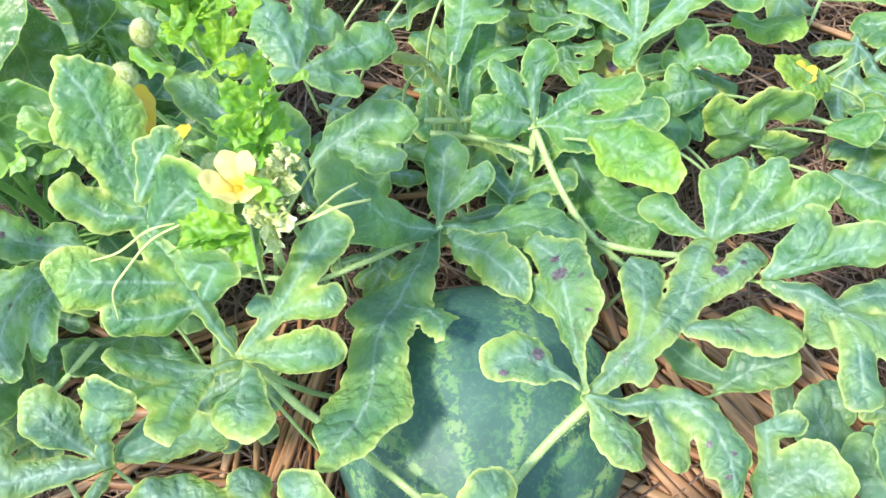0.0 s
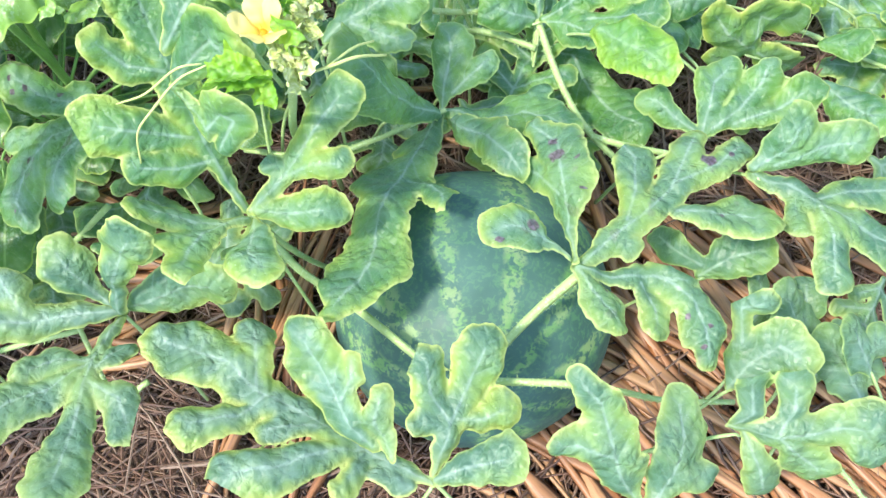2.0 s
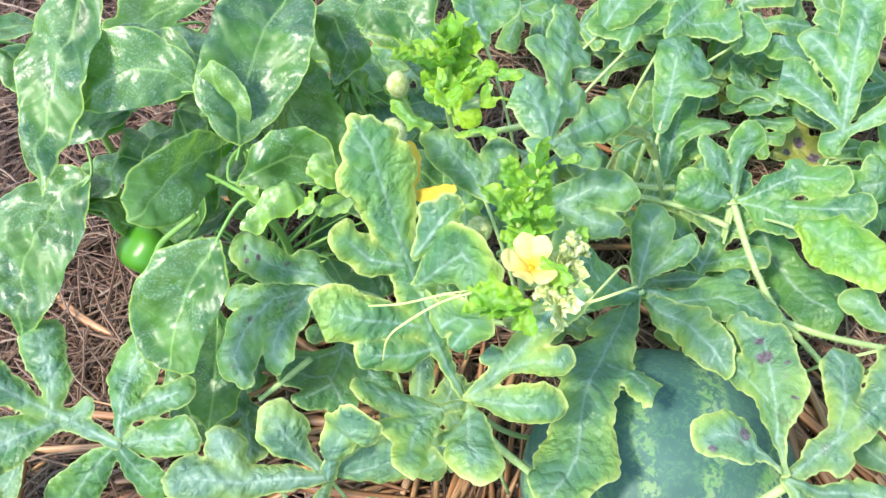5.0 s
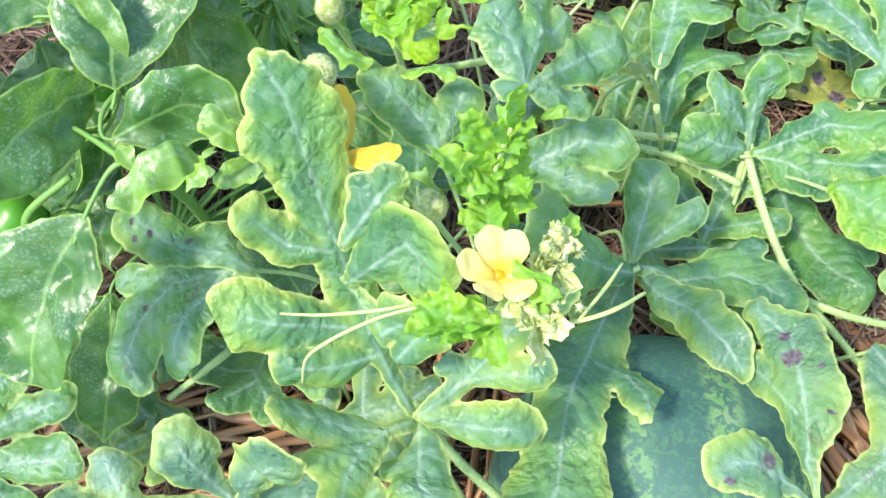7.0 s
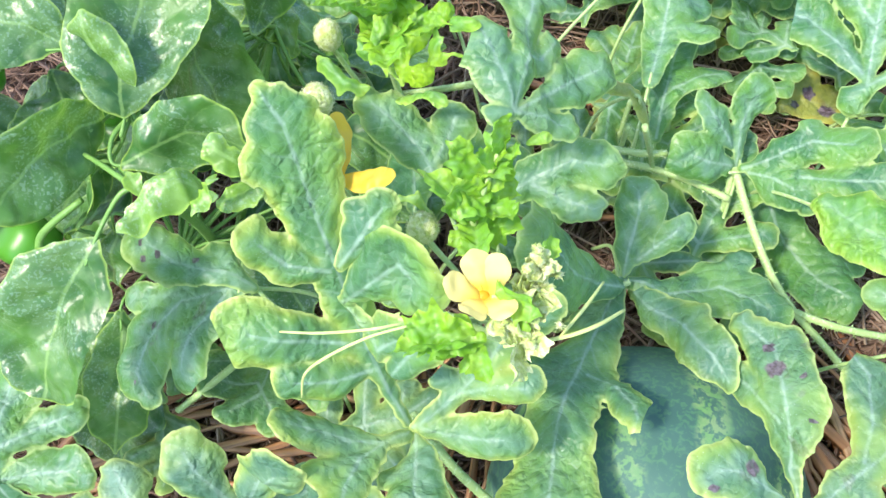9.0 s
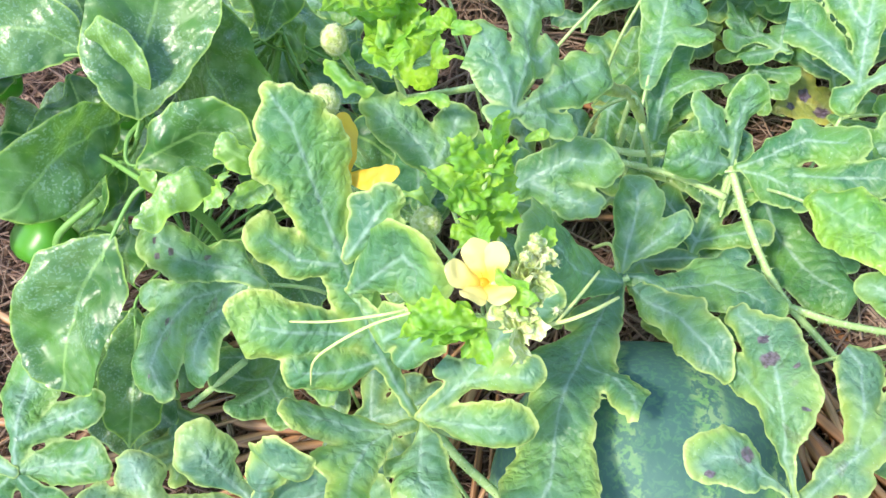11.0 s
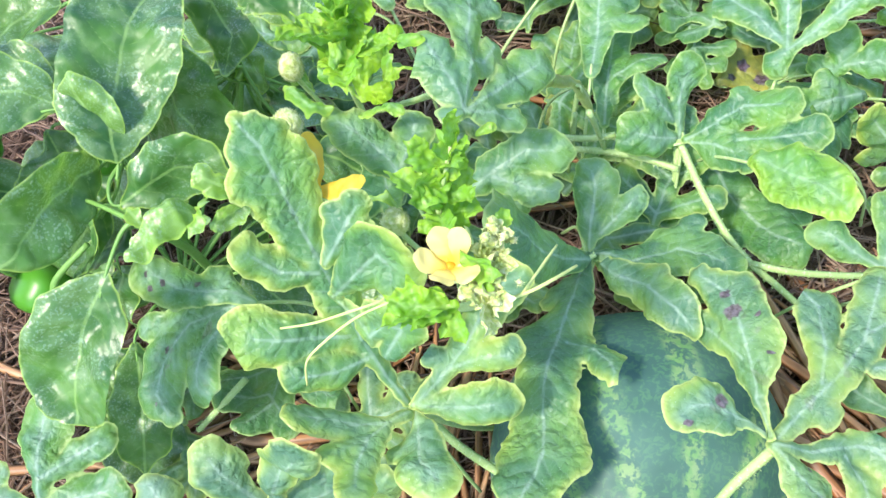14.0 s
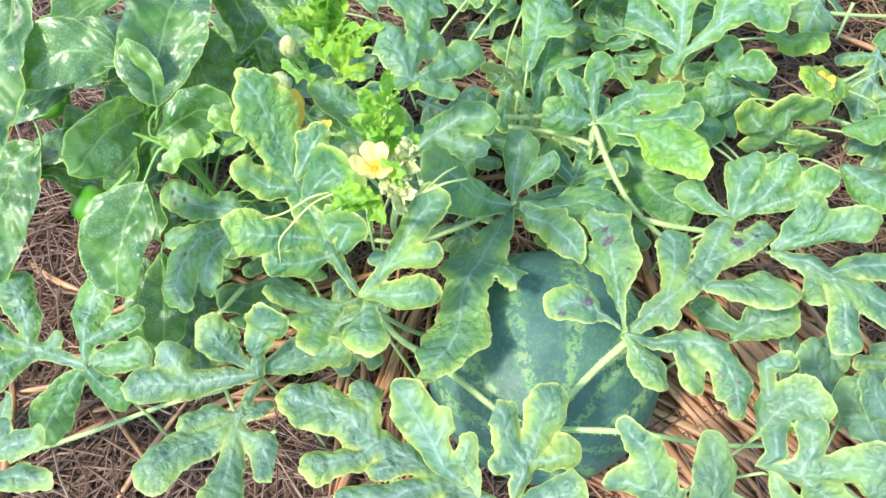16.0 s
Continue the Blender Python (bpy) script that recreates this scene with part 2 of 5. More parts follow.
LEAF, PEPPER_LEAF, RIND, STRAW, SOIL = melon_leaf_material(), pepper_leaf_material(), melon_material((0.128, 0.132, 0.092)), straw_material(), soil_material()
VINE = stem_material("vine_stem", (0.26, 0.4, 0.13), (0.4, 0.52, 0.22))
STALK = stalk_material()
TENDRIL = stem_material("tendril", (0.5, 0.58, 0.16), (0.6, 0.66, 0.26), 0.2)
PEPPER_STEM = stem_material("pepper_stem", (0.08, 0.22, 0.04), (0.2, 0.36, 0.08), 0.1)
# the second petal tone is lightened to imitate overexposure of one flower
PETAL, OVERLIT_PETAL = petal_material("petal", (0.8, 0.46, 0.02), (0.74, 0.52, 0.06)), petal_material("overlit_petal", (0.84, 0.56, 0.05), (0.85, 0.71, 0.27))
FUZZ, PEPPER_FRUIT = fuzz_material(), pepper_fruit_material()

# ---- builders ----


def empty(name, label, category, at=(0, 0, 0)):
    ob = tagged(new(name), label, category)
    ob.empty_display_size = 0.05
    ob.matrix_basis = Matrix.Translation(at)
    return ob


def attach(ob, parent):
    """Makes ob, which stands in world coordinates, a part of parent."""
    base = Matrix.Identity(4)
    at = parent
    while at is not None:
        base = at.matrix_basis @ base
        at = at.parent
    ob.parent = parent
    ob.matrix_basis = base.inverted() @ ob.matrix_basis
    return ob


def mesh_object(name, verts, faces, material, smooth=True):
    data = bpy.data.meshes.new(name)
    data.from_pydata(np.asarray(verts).tolist(), [], [tuple(f) for f in np.asarray(faces).tolist()] if not isinstance(faces, list) else faces)
    data.materials.append(material)
    data.polygons.foreach_set("use_smooth", [smooth] * len(data.polygons))
    return new(name, data)


def values(ob, **layers):
    for key, value in layers.items():
        layer = ob.data.attributes.new(key, "FLOAT", "POINT")
        layer.data.foreach_set("value", np.broadcast_to(np.asarray(value, np.float32), len(ob.data.vertices)).copy())


def ripple(rng, p, size, count=7):
    """A smooth random height of about one over the plane, with waves of that size."""
    total = np.zeros(len(p))
    for _ in range(count):
        turn, phase, k = rng.uniform(0, 6.283), rng.uniform(0, 6.283), 6.283 / (size * rng.uniform(0.7, 1.5))
        total += np.sin((p[:, 0] * math.cos(turn) + p[:, 1] * math.sin(turn)) * k + phase)
    return total / math.sqrt(count) * 0.8


def lobes_distance(p, lobes, fillet):
    """Signed distance to the margin of a leaf whose lobes are tapered, rounded veins, the distance to the nearest midrib, and that to the nearest side vein."""
    total, vein = np.zeros(len(p)), np.full(len(p), 1.0)
    best, rib, pitch = np.full(len(p), 9.0), np.full(len(p), 1.0), 0.0135
    uneven = 0.3 * ripple(np.random.default_rng(len(lobes)), p, 0.05)
    for lobe in lobes:
        nodes = np.array(lobe, float).reshape(-1, 3) / 1000
        d, run = np.full(len(p), 1.0), 0.0
        for (ax, ay, ar), (bx, by, br) in zip(nodes[:-1], nodes[1:]):
            ab = np.array((bx - ax, by - ay))
            long = math.sqrt(ab @ ab) + 1e-6
            s = np.clip(((p - (ax, ay)) @ ab) / long**2, 0, 1)
            r = np.hypot(p[:, 0] - ax - s * ab[0], p[:, 1] - ay - s * ab[1])
            here = r - (ar + (br - ar) * s)
            d = np.minimum(d, here)
            vein = np.minimum(vein, r + 0.0006 * s + (0.0011 if len(nodes) == 2 else 0.0))
            cross = ((p[:, 1] - ay) * ab[0] - (p[:, 0] - ax) * ab[1]) / long
            along = (run + ((p - (ax, ay)) @ ab) / long - 0.75 * np.abs(cross) - 6 * cross**2) / pitch + 0.5 * (cross > 0) + uneven
            near = here < best
            rib[near] = (np.abs(along - np.round(along)) * pitch * 0.78)[near]
            best[near] = here[near]
            run += long
        total += np.exp(-np.clip(d, -0.05, 0.08) / fillet)
    return -fillet * np.log(np.maximum(total, 1e-30)), vein, rib


def blade(lobes, seed, step, fillet, jag, shape):
    """The mesh of a leaf blade: a sheet cut along its margin and lifted by shape(points, inside, vein, rib, rng)."""
    rng = np.random.default_rng(seed)
    nodes = np.concatenate([np.array(lobe, float).reshape(-1, 3) for lobe in lobes]) / 1000
    low, high = (nodes[:, :2] - nodes[:, 2:]).min(0) - 0.008, (nodes[:, :2] + nodes[:, 2:]).max(0) + 0.008
    nx, ny = ((high - low) / step).astype(int) + 2
    gx, gy = np.meshgrid(np.arange(nx), np.arange(ny), indexing="ij")
    p = np.stack([low[0] + step * (gx + 0.5 * (gy % 2)).ravel(), low[1] + step * 0.88 * gy.ravel()], 1)
    phase = int(rng.integers(1, 9999))

    def field(q):
        d, vein, rib = lobes_distance(q, lobes, fillet)
        waves = np.random.default_rng(phase)
        return d + jag * (1.7 * ripple(waves, q, 0.028) + 0.9 * ripple(waves, q, 0.012) + 0.35 * ripple(waves, q, 0.0055)), vein, rib

    d, vein, rib = field(p)
    index = np.arange(nx * ny).reshape(nx, ny)
    a, b, c, e = index[:-1, :-1].ravel(), index[1:, :-1].ravel(), index[:-1, 1:].ravel(), index[1:, 1:].ravel()
    odd = (np.arange(ny - 1)[None, :].repeat(nx - 1, 0).ravel() % 2).astype(bool)
    one = np.where(odd[:, None], np.stack([a, b, e], 1), np.stack([a, b, c], 1))
    two = np.where(odd[:, None], np.stack([a, e, c], 1), np.stack([b, e, c], 1))
    faces = np.concatenate([one, two])
    faces = faces[(d[faces] < 0).any(1)]
    used = np.unique(faces)
    back = np.full(nx * ny, -1)
    back[used] = np.arange(len(used))
    faces, q = back[faces], p[used].copy()
    out = d[used] > 0
    for _ in range(3):
        here, h = field(q[out])[0], 0.0004
        slope = np.stack([field(q[out] + (h, 0))[0] - here, field(q[out] + (0, h))[0] - here], 1) / h
        size = np.maximum((slope**2).sum(1, keepdims=True), 0.2)
        q[out] -= np.clip(here[:, None] * slope / size, -step, step)
    d, vein, rib = field(q)
    inside = np.maximum(-d, 0)
    inside[out] = 0
    z = shape(q, inside, vein, rib, rng)
    return np.column_stack([q, z]), faces, inside, vein, rib


def tube(name, points, radii, material, sides=7, close=True, hairs=0):
    """A round stem along a smooth line through the points."""
    pts = [Vector(p) for p in points]
    line, width = [], []
    full = [pts[0] * 2 - pts[1]] + pts + [pts[-1] * 2 - pts[-2]]
    for i in range(1, len(full) - 2):
        a, b, c, d = full[i - 1:i + 3]
        for k in range(6):
            s = k / 6
            line.append(0.5 * (2 * b + (c - a) * s + (2 * a - 5 * b + 4 * c - d) * s * s + (3 * b - a - 3 * c + d) * s**3))
            width.append(radii[min(i - 1, len(radii) - 1)] * (1 - s) + radii[min(i, len(radii) - 1)] * s)
    line.append(pts[-1]), width.append(radii[-1])
    verts, faces, side = [], [], Vector((0.3, 0.2, 1)).normalized()
    for i, (p, r) in enumerate(zip(line, width)):
        ahead = (line[min(i + 1, len(line) - 1)] - line[max(i - 1, 0)]).normalized()
        side = (side - ahead * side.dot(ahead)).normalized()
        other = ahead.cross(side)
        for k in range(sides):
            w = 2 * math.pi * k / sides
            verts.append(p + (side * math.cos(w) + other * math.sin(w)) * r)
    for i in range(len(line) - 1):
        for k in range(sides):
            m = (k + 1) % sides
            faces.append((i * sides + k, i * sides + m, (i + 1) * sides + m, (i + 1) * sides + k))
    if close:
        faces.append(tuple(reversed(range(sides))))
        faces.append(tuple((len(line) - 1) * sides + k for k in range(sides)))
    rng = np.random.default_rng(len(verts))
    for i in range(1, len(line) - 1):
        for _ in range(hairs):
            s, w = rng.random(), rng.uniform(0, 6.283)
            k = int(w / 6.283 * sides)
            foot = verts[i * sides + k].lerp(verts[(i + 1) * sides + k], s)
            out = (verts[i * sides + k] - line[i]).normalized() + Vector(rng.normal(0, 0.3, 3))
            wide = (line[i + 1] - line[i]).normalized() * 0.00035
            n = len(verts)
            verts += [foot - wide, foot + wide, foot + out * rng.uniform(0.0012, 0.003)]
            faces.append((n, n + 1, n + 2))
    return mesh_object(name, [tuple(v) for v in verts], faces, material)


def stem(parent, name, points, radii, material, label="", sides=7, hairs=0):
    ob = tube(name, points, radii, material, sides, hairs=hairs)
    attach(ob, parent)
    return tagged(ob, label) if label else ob


def knobbly(lobes, seed):
    """The lobes with the small rounded side lobes that give a watermelon leaf its scalloped outline."""
    rng, out = np.random.default_rng(seed + 40), []
    for lobe in lobes:
        nodes = np.array(lobe, float).reshape(-1, 3)
        trim = np.where(nodes[:, 2] > 9, 1.02, 1.0)
        out.append(np.column_stack([nodes[:, :2], nodes[:, 2] * trim]).ravel())
        for i in range(1, len(nodes)):
            (ax, ay, ar), (bx, by, br) = nodes[i - 1], nodes[i]
            long = math.hypot(bx - ax, by - ay)
            if br < 9 or long < 4:
                continue
            ux, uy, last = (bx - ax) / long, (by - ay) / long, i == len(nodes) - 1
            for side in (-1, 1):
                for k in range(2):
                    s = rng.uniform(0.5, 0.75) if k == 0 else rng.uniform(0.95, 1.15)
                    if k == 0 and long < 1.1 * br or rng.random() < 0.2:
                        continue
                    r = ar + (br - ar) * min(s, 1.0)
                    x, y, lean = ax + ux * long * s, ay + uy * long * s, math.radians(rng.uniform(35, 75) if last and k else rng.uniform(55, 85))
                    reach, size = r * rng.uniform(0.45, 0.62), r * rng.uniform(0.42, 0.56)
                    out.append(np.array((x, y, r * 0.4, x + reach * (ux * math.cos(lean) - side * uy * math.sin(lean)), y + reach * (uy * math.cos(lean) + side * ux * math.sin(lean)), size)))
    return out


def melon_leaf(vine, at, turn, lobes, seed=0, yellow=0.3, young=0.0, spots=0.0, cup=0.0, droop=0.0, wither=0.0, marks=(), fine=False, stalk=True, old=None):
    """A deeply lobed watermelon leaf. lobes: chains of (along, across, half width) in millimetres, the midrib first."""
    length = math.hypot(lobes[0][-3], lobes[0][-2]) / 1000

    fold = -0.03 - 0.14 * (seed * 0.618 % 1)

    def shape(q, inside, vein, rib, rng):
        z = (0.006 if fine else 0.009) * ripple(rng, q, 0.09) + 0.0024 * ripple(rng, q, 0.038) + 0.0006 * ripple(rng, q, 0.014)
        z += fold * np.minimum(vein, 0.012) + 0.0014 * (1 - np.exp(-vein / 0.004)) - 0.003
        # the blade is quilted between its side veins and rolls down at the margin
        z += 0.0012 * np.minimum(rib / 0.0045, 1.0) ** 0.7 * np.minimum(inside / 0.008, 1.0)
        z -= 0.0045 * np.exp(-inside / 0.005)
        z += cup * q[:, 1] ** 2 - droop * np.maximum(q[:, 0], 0) ** 2
        return z + young * (0.003 * ripple(rng, q, 0.018) + 0.0012 * ripple(rng, q, 0.008))

    if young < 0.5:
        lobes = knobbly(lobes, seed)
    verts, faces, inside, vein, rib = blade(lobes, seed + 1, 0.0019 if length > 0.06 else 0.0016 - 0.0004 * young, 0.0007, 0.0008 + 0.0009 * young, shape)
    ob = mesh_object("leaf", verts, faces, LEAF)
    ob.matrix_basis = pose(*at, *turn)
    dead = np.zeros(len(verts))
    wear = np.random.default_rng(seed + 7)
    for u, v, r in marks:
        far = np.hypot(verts[:, 0] - u / 1000, verts[:, 1] - v / 1000) + 0.0012 * ripple(wear, verts, 0.006)
        dead = np.maximum(dead, np.clip(1.5 - far / (r / 1250), 0, 1))
    # by default, leaves further to the front are paler and greyer
    values(ob, vein=vein, rib=rib, edge=inside, yellow=yellow, young=young, spots=spots, dead=dead, wither=wither, old=min(1.0, max(0.0, (0.42 - at[1]) / 0.22)) if old is None else old)
    if young > 0.5:
        tagged(ob, "bright yellow-green crinkled young leaf")
    elif wither > 0.4:
        tagged(ob, "withered yellow and brown leaf")
    elif marks:
        tagged(ob, "pale lobed leaf with dark dead spots")
    attach(ob, vine)
    # bristly midrib under the blade, running on into the stalk
    if stalk:
        m = pose(*at, *turn)
        base, ahead = m.translation, (m.to_3x3() @ Vector((1, 0, 0)))
        lean = 0.09 * ((seed * 0.382) % 1 - 0.5)
        foot = Vector((base.x - ahead.x * 0.07 - ahead.y * lean, base.y - ahead.y * 0.07 + ahead.x * lean, max(0.02, base.z * 0.3)))
        stem(ob, "leaf_stalk", [foot, (foot + base) / 2 - ahead * 0.015 + Vector((0, 0, 0.01)), base - Vector((0, 0, 0.011)), base + ahead * 0.012 - Vector((0, 0, 0.014))], [0.0018, 0.0017, 0.0016, 0.001], VINE, sides=6)
    return ob


def young_leaf(plant, at, turn, length, seed, yellow=0.1, material=None):
    """A small bright crinkled leaf with pointed, toothed lobes."""
    rng = np.random.default_rng(seed + 500)
    w = length * 0.12
    lobes = [(0, 0, w * 0.5, length * 0.35, rng.normal(0, 1), w * 1.2, length * 0.7, rng.normal(0, 1.5), w, length, rng.normal(0, 2), 0.4)]
    for place, reach in ((0.1, 0.34), (0.3, 0.46), (0.52, 0.4), (0.72, 0.24)):
        for side in (-1, 1):
            x, r, a = length * place, length * reach * rng.uniform(0.75, 1.15), math.radians(rng.uniform(40, 66))
            ex, ey = x + r * math.cos(a), side * r * math.sin(a)
            lobes.append((x, 0, w * 0.5, (x + ex) / 2, ey / 2, w * 0.85, ex, ey, 0.4))
            lobes.append((x + (ex - x) * 0.45, ey * 0.45, w * 0.5, x + (ex - x) * 0.9, ey * 0.45 - side * w * 0.2, 0.4))
    curl = rng.uniform(0.2, 0.8)

    def shape(q, inside, vein, rib, rng):
        z = 0.0018 * ripple(rng, q, 0.016) + 0.0009 * ripple(rng, q, 0.007) + 0.0016 * (1 - np.exp(-vein / 0.0025))
        return z + curl * np.abs(q[:, 1]) - 0.0012 * np.exp(-inside / 0.0015) + rng.uniform(-7, 3) * q[:, 0] ** 2

    verts, faces, inside, vein, rib = blade(lobes, seed + 3, 0.0011, 0.0007, 0.0003, shape)
    ob = mesh_object("young_leaf", verts, faces, material or LEAF)
    ob.matrix_basis = pose(*at, *turn)
    values(ob, vein=vein, rib=rib, edge=inside, yellow=yellow, young=0.95, spots=0.0, dead=0.0, wither=0.0, old=0.0)
    return tagged(attach(ob, plant), "pale woolly unfolding leaf" if material else "bright yellow-green crinkled young leaf")


def pepper_leaf(plant, at, turn, midrib, node=1, seed=0, young=0.0, stalk=True):
    """A pointed pepper leaf, puckered between its side veins and folded a little along the midrib."""
    fold, crisp = 0.12 + 0.26 * (seed * 0.618 % 1), max(0.0, young - 0.3) * 3
    nodes = np.array(midrib, float).reshape(-1, 3)
    pitch = 0.0165

    def ribs(q):
        y = q[:, 1] - np.interp(q[:, 0], nodes[:, 0] / 1000, nodes[:, 1] / 1000)
        along = (q[:, 0] - 0.75 * np.abs(y) - 9 * y**2) / pitch + 0.5 * (y > 0)
        return np.minimum(np.abs(y), np.abs(along - np.round(along)) * pitch * 0.75 + 0.0003)

    def shape(q, inside, vein, rib, rng):
        z = 0.007 * ripple(rng, q, 0.07) + 0.0026 * ripple(rng, q, 0.025) + 0.0013 * (1 - np.exp(-ribs(q) / 0.004))
        z += -0.004 * np.exp(-inside / 0.005) + fold * np.sqrt(q[:, 1] ** 2 + 0.00002) - 0.8 * q[:, 0] ** 2
        return z + crisp * (0.004 * ripple(rng, q, 0.022) + 0.0015 * ripple(rng, q, 0.009))

    lobes = [midrib]
    for i in range(1, len(nodes) - 1):
        for side in (-1, 1):
            x, y, r = nodes[i]
            lobes.append((x, y, max(2, r * 0.5), x + r * 0.6, y + side * r * 0.72, r * 0.22))
    verts, faces, inside, vein, rib = blade(lobes, seed + 1, 0.0018, 0.006 - 0.004 * min(crisp, 1), 0.0004 + 0.0008 * crisp, shape)
    ob = mesh_object("leaf", verts, faces, PEPPER_LEAF)
    ob.matrix_basis = pose(*at, *turn)
    middle = np.abs(verts[:, 1] - np.interp(verts[:, 0], nodes[:, 0] / 1000, nodes[:, 1] / 1000))
    values(ob, vein=ribs(verts), midrib=middle, edge=inside, young=young)
    attach(ob, plant)
    if not stalk or young > 0.5:
        return ob
    m = pose(*at, *turn)
    base, ahead = m.translation, m.to_3x3() @ Vector((1, 0, 0))
    foot = Vector(PEPPER_NODES[node])
    stem(ob, "leaf_stalk", [foot, (foot + base) / 2 - ahead * 0.012 + Vector((0, 0, 0.002)), base - ahead * 0.012 - Vector((0, 0, 0.003)), base + ahead * 0.012 - Vector((0, 0, 0.002))], [0.0022, 0.0016, 0.0014, 0.001], PEPPER_STEM, sides=6)
    return ob


# ---- ground ----


def build_ground():
    rng = np.random.default_rng(3)
    rings = np.concatenate([np.linspace(0, 1.6, 33), [2.2, 3.5, 6, 12, 30, 80, 200, 500]])
    verts, faces, spokes = [(0.0, 0.4, 0.0)], [], 72
    for r in rings[1:]:
        for k in range(spokes):
            w = 2 * math.pi * k / spokes
            verts.append((r * math.cos(w), 0.4 + r * math.sin(w), 0.0))
    v = np.array(verts)
    v[:, 2] = 0.006 * ripple(rng, v, 0.25) + 0.003 * ripple(rng, v, 0.08)
    v[np.hypot(v[:, 0], v[:, 1] - 0.4) > 4, 2] = 0
    for k in range(spokes):
        faces.append((0, 1 + k, 1 + (k + 1) % spokes))
    for i in range(len(rings) - 2):
        for k in range(spokes):
            a, b = 1 + i * spokes + k, 1 + i * spokes + (k + 1) % spokes
            faces.append((a, a + spokes, b + spokes, b))
    tagged(mesh_object("ground", v, faces, SOIL), "dark reddish-brown garden soil under straw mulch", "soil", kind="structure")


def build_straw():
    """Loose dry straw, far too many blades to count."""
    rng, thin = np.random.default_rng(11), np.random.default_rng(12)
    verts, faces = [], []
    for i in range(28000):
        # a dense bed that thins out over the bare soil
        dice = rng if i < 20000 else thin
        cx, cy = dice.uniform(-1.15, 0.85), dice.uniform(-0.25, 1.25)
        u, v, far = cx + 0.15, (cy - 0.5) / 0.75, thin.random()
        cx, cy = cx + 1.1 * u**7 * far, cy + 0.9 * v**7 * far
        if i >= 20000:
            cx, cy = -0.15 + 1.1 * dice.normal(), 0.5 + 0.9 * dice.normal()
        length, w = dice.uniform(0.03, 0.17), dice.uniform(0.0005, 0.0017)
        turn = dice.normal(0.5, 0.9) if dice.random() < 0.6 else dice.uniform(0, math.pi)
        bend, z0, tilt = dice.normal(0, 0.25), abs(dice.normal(0.008, 0.010)) + 0.003, dice.normal(0, 0.07)
        start = len(verts)
        for k in range(4):
            s = k / 3 - 0.5
            a = turn + bend * s
            x, y = cx + math.cos(a) * s * length, cy + math.sin(a) * s * length
            z = max(z0 + tilt * s * length + 0.004 * math.cos(3 * s), 0.002)
            nx, ny = -math.sin(a) * w, math.cos(a) * w
            verts += [(x + nx, y + ny, z), (x, y, z + w), (x - nx, y - ny, z)]
        for k in range(3):
            a = start + k * 3
            faces += [(a, a + 3, a + 4, a + 1), (a + 1, a + 4, a + 5, a + 2), (a + 2, a + 5, a + 3, a)]
    straw = empty("straw_mulch", "loose dry brown straw mulch covering the soil", "straw")
    loose = tagged(mesh_object("loose_straw", verts, faces, STRAW, False), kind="stuff")
    loose.parent = straw
    # broad split stalks lying on top, which can be told apart
    shapes = []
    for k in range(5):
        v, f, half = [], [], 0.0022 + 0.0009 * k
        for i in range(7):
            s = i / 6 - 0.5
            y, z = 0.012 * s * s * (k - 2), 0.004 * math.cos(3 * s)
            w = half * (1 - 0.5 * (2 * s) ** 4) * (1 + 0.15 * math.sin(5 * s + k))
            v += [(s * 0.16, y - w, z), (s * 0.16, y - w * 0.5, z + w * 0.9), (s * 0.16, y + w * 0.4, z + w), (s * 0.16, y + w, z + 0.0003)]
        for i in range(6):
            f += [(i * 4 + j, (i + 1) * 4 + j, (i + 1) * 4 + j + 1, i * 4 + j + 1) for j in range(3)]
            f += [(i * 4 + 3, (i + 1) * 4 + 3, (i + 1) * 4, i * 4)]
        ob = mesh_object("stalk", v, f, STALK)
        shapes.append(ob.data)
        bpy.data.objects.remove(ob)
    beds = ((0.12, 0.42, 0.02, 0.36, -48, 11, 150), (-0.2, -0.07, 0.1, 0.36, 82, 10, 45), (-0.46, -0.2, 0.2, 0.36, 18, 16, 45), (0.3, 0.75, 0.5, 0.85, -22, 12, 30), (-0.1, 0.1, 0.4, 0.7, -30, 25, 10), (-0.75, -0.4, 0.05, 0.6, 40, 40, 20))
    for x0, x1, y0, y1, heading, spread, count in beds:
        broad = 1.5 if count == 150 else 1.0
        for _ in range(count):
            ob = new("stalk", shapes[int(rng.integers(5))])
            ob.parent = straw
            ob.matrix_basis = pose(rng.uniform(x0, x1), rng.uniform(y0, y1), rng.uniform(0.012, 0.03), rng.normal(0, 20), rng.normal(0, 5), rng.normal(heading, spread)) @ Matrix.Diagonal((rng.uniform(0.6, 1.4) * broad, rng.uniform(0.7, 1.3) * broad, 1, 1))


build_ground()
build_straw()

# ---- the melon ----


MELON_AT, MELON_SIZE = (0.04, 0.245, 0.094), (0.128, 0.132, 0.092)


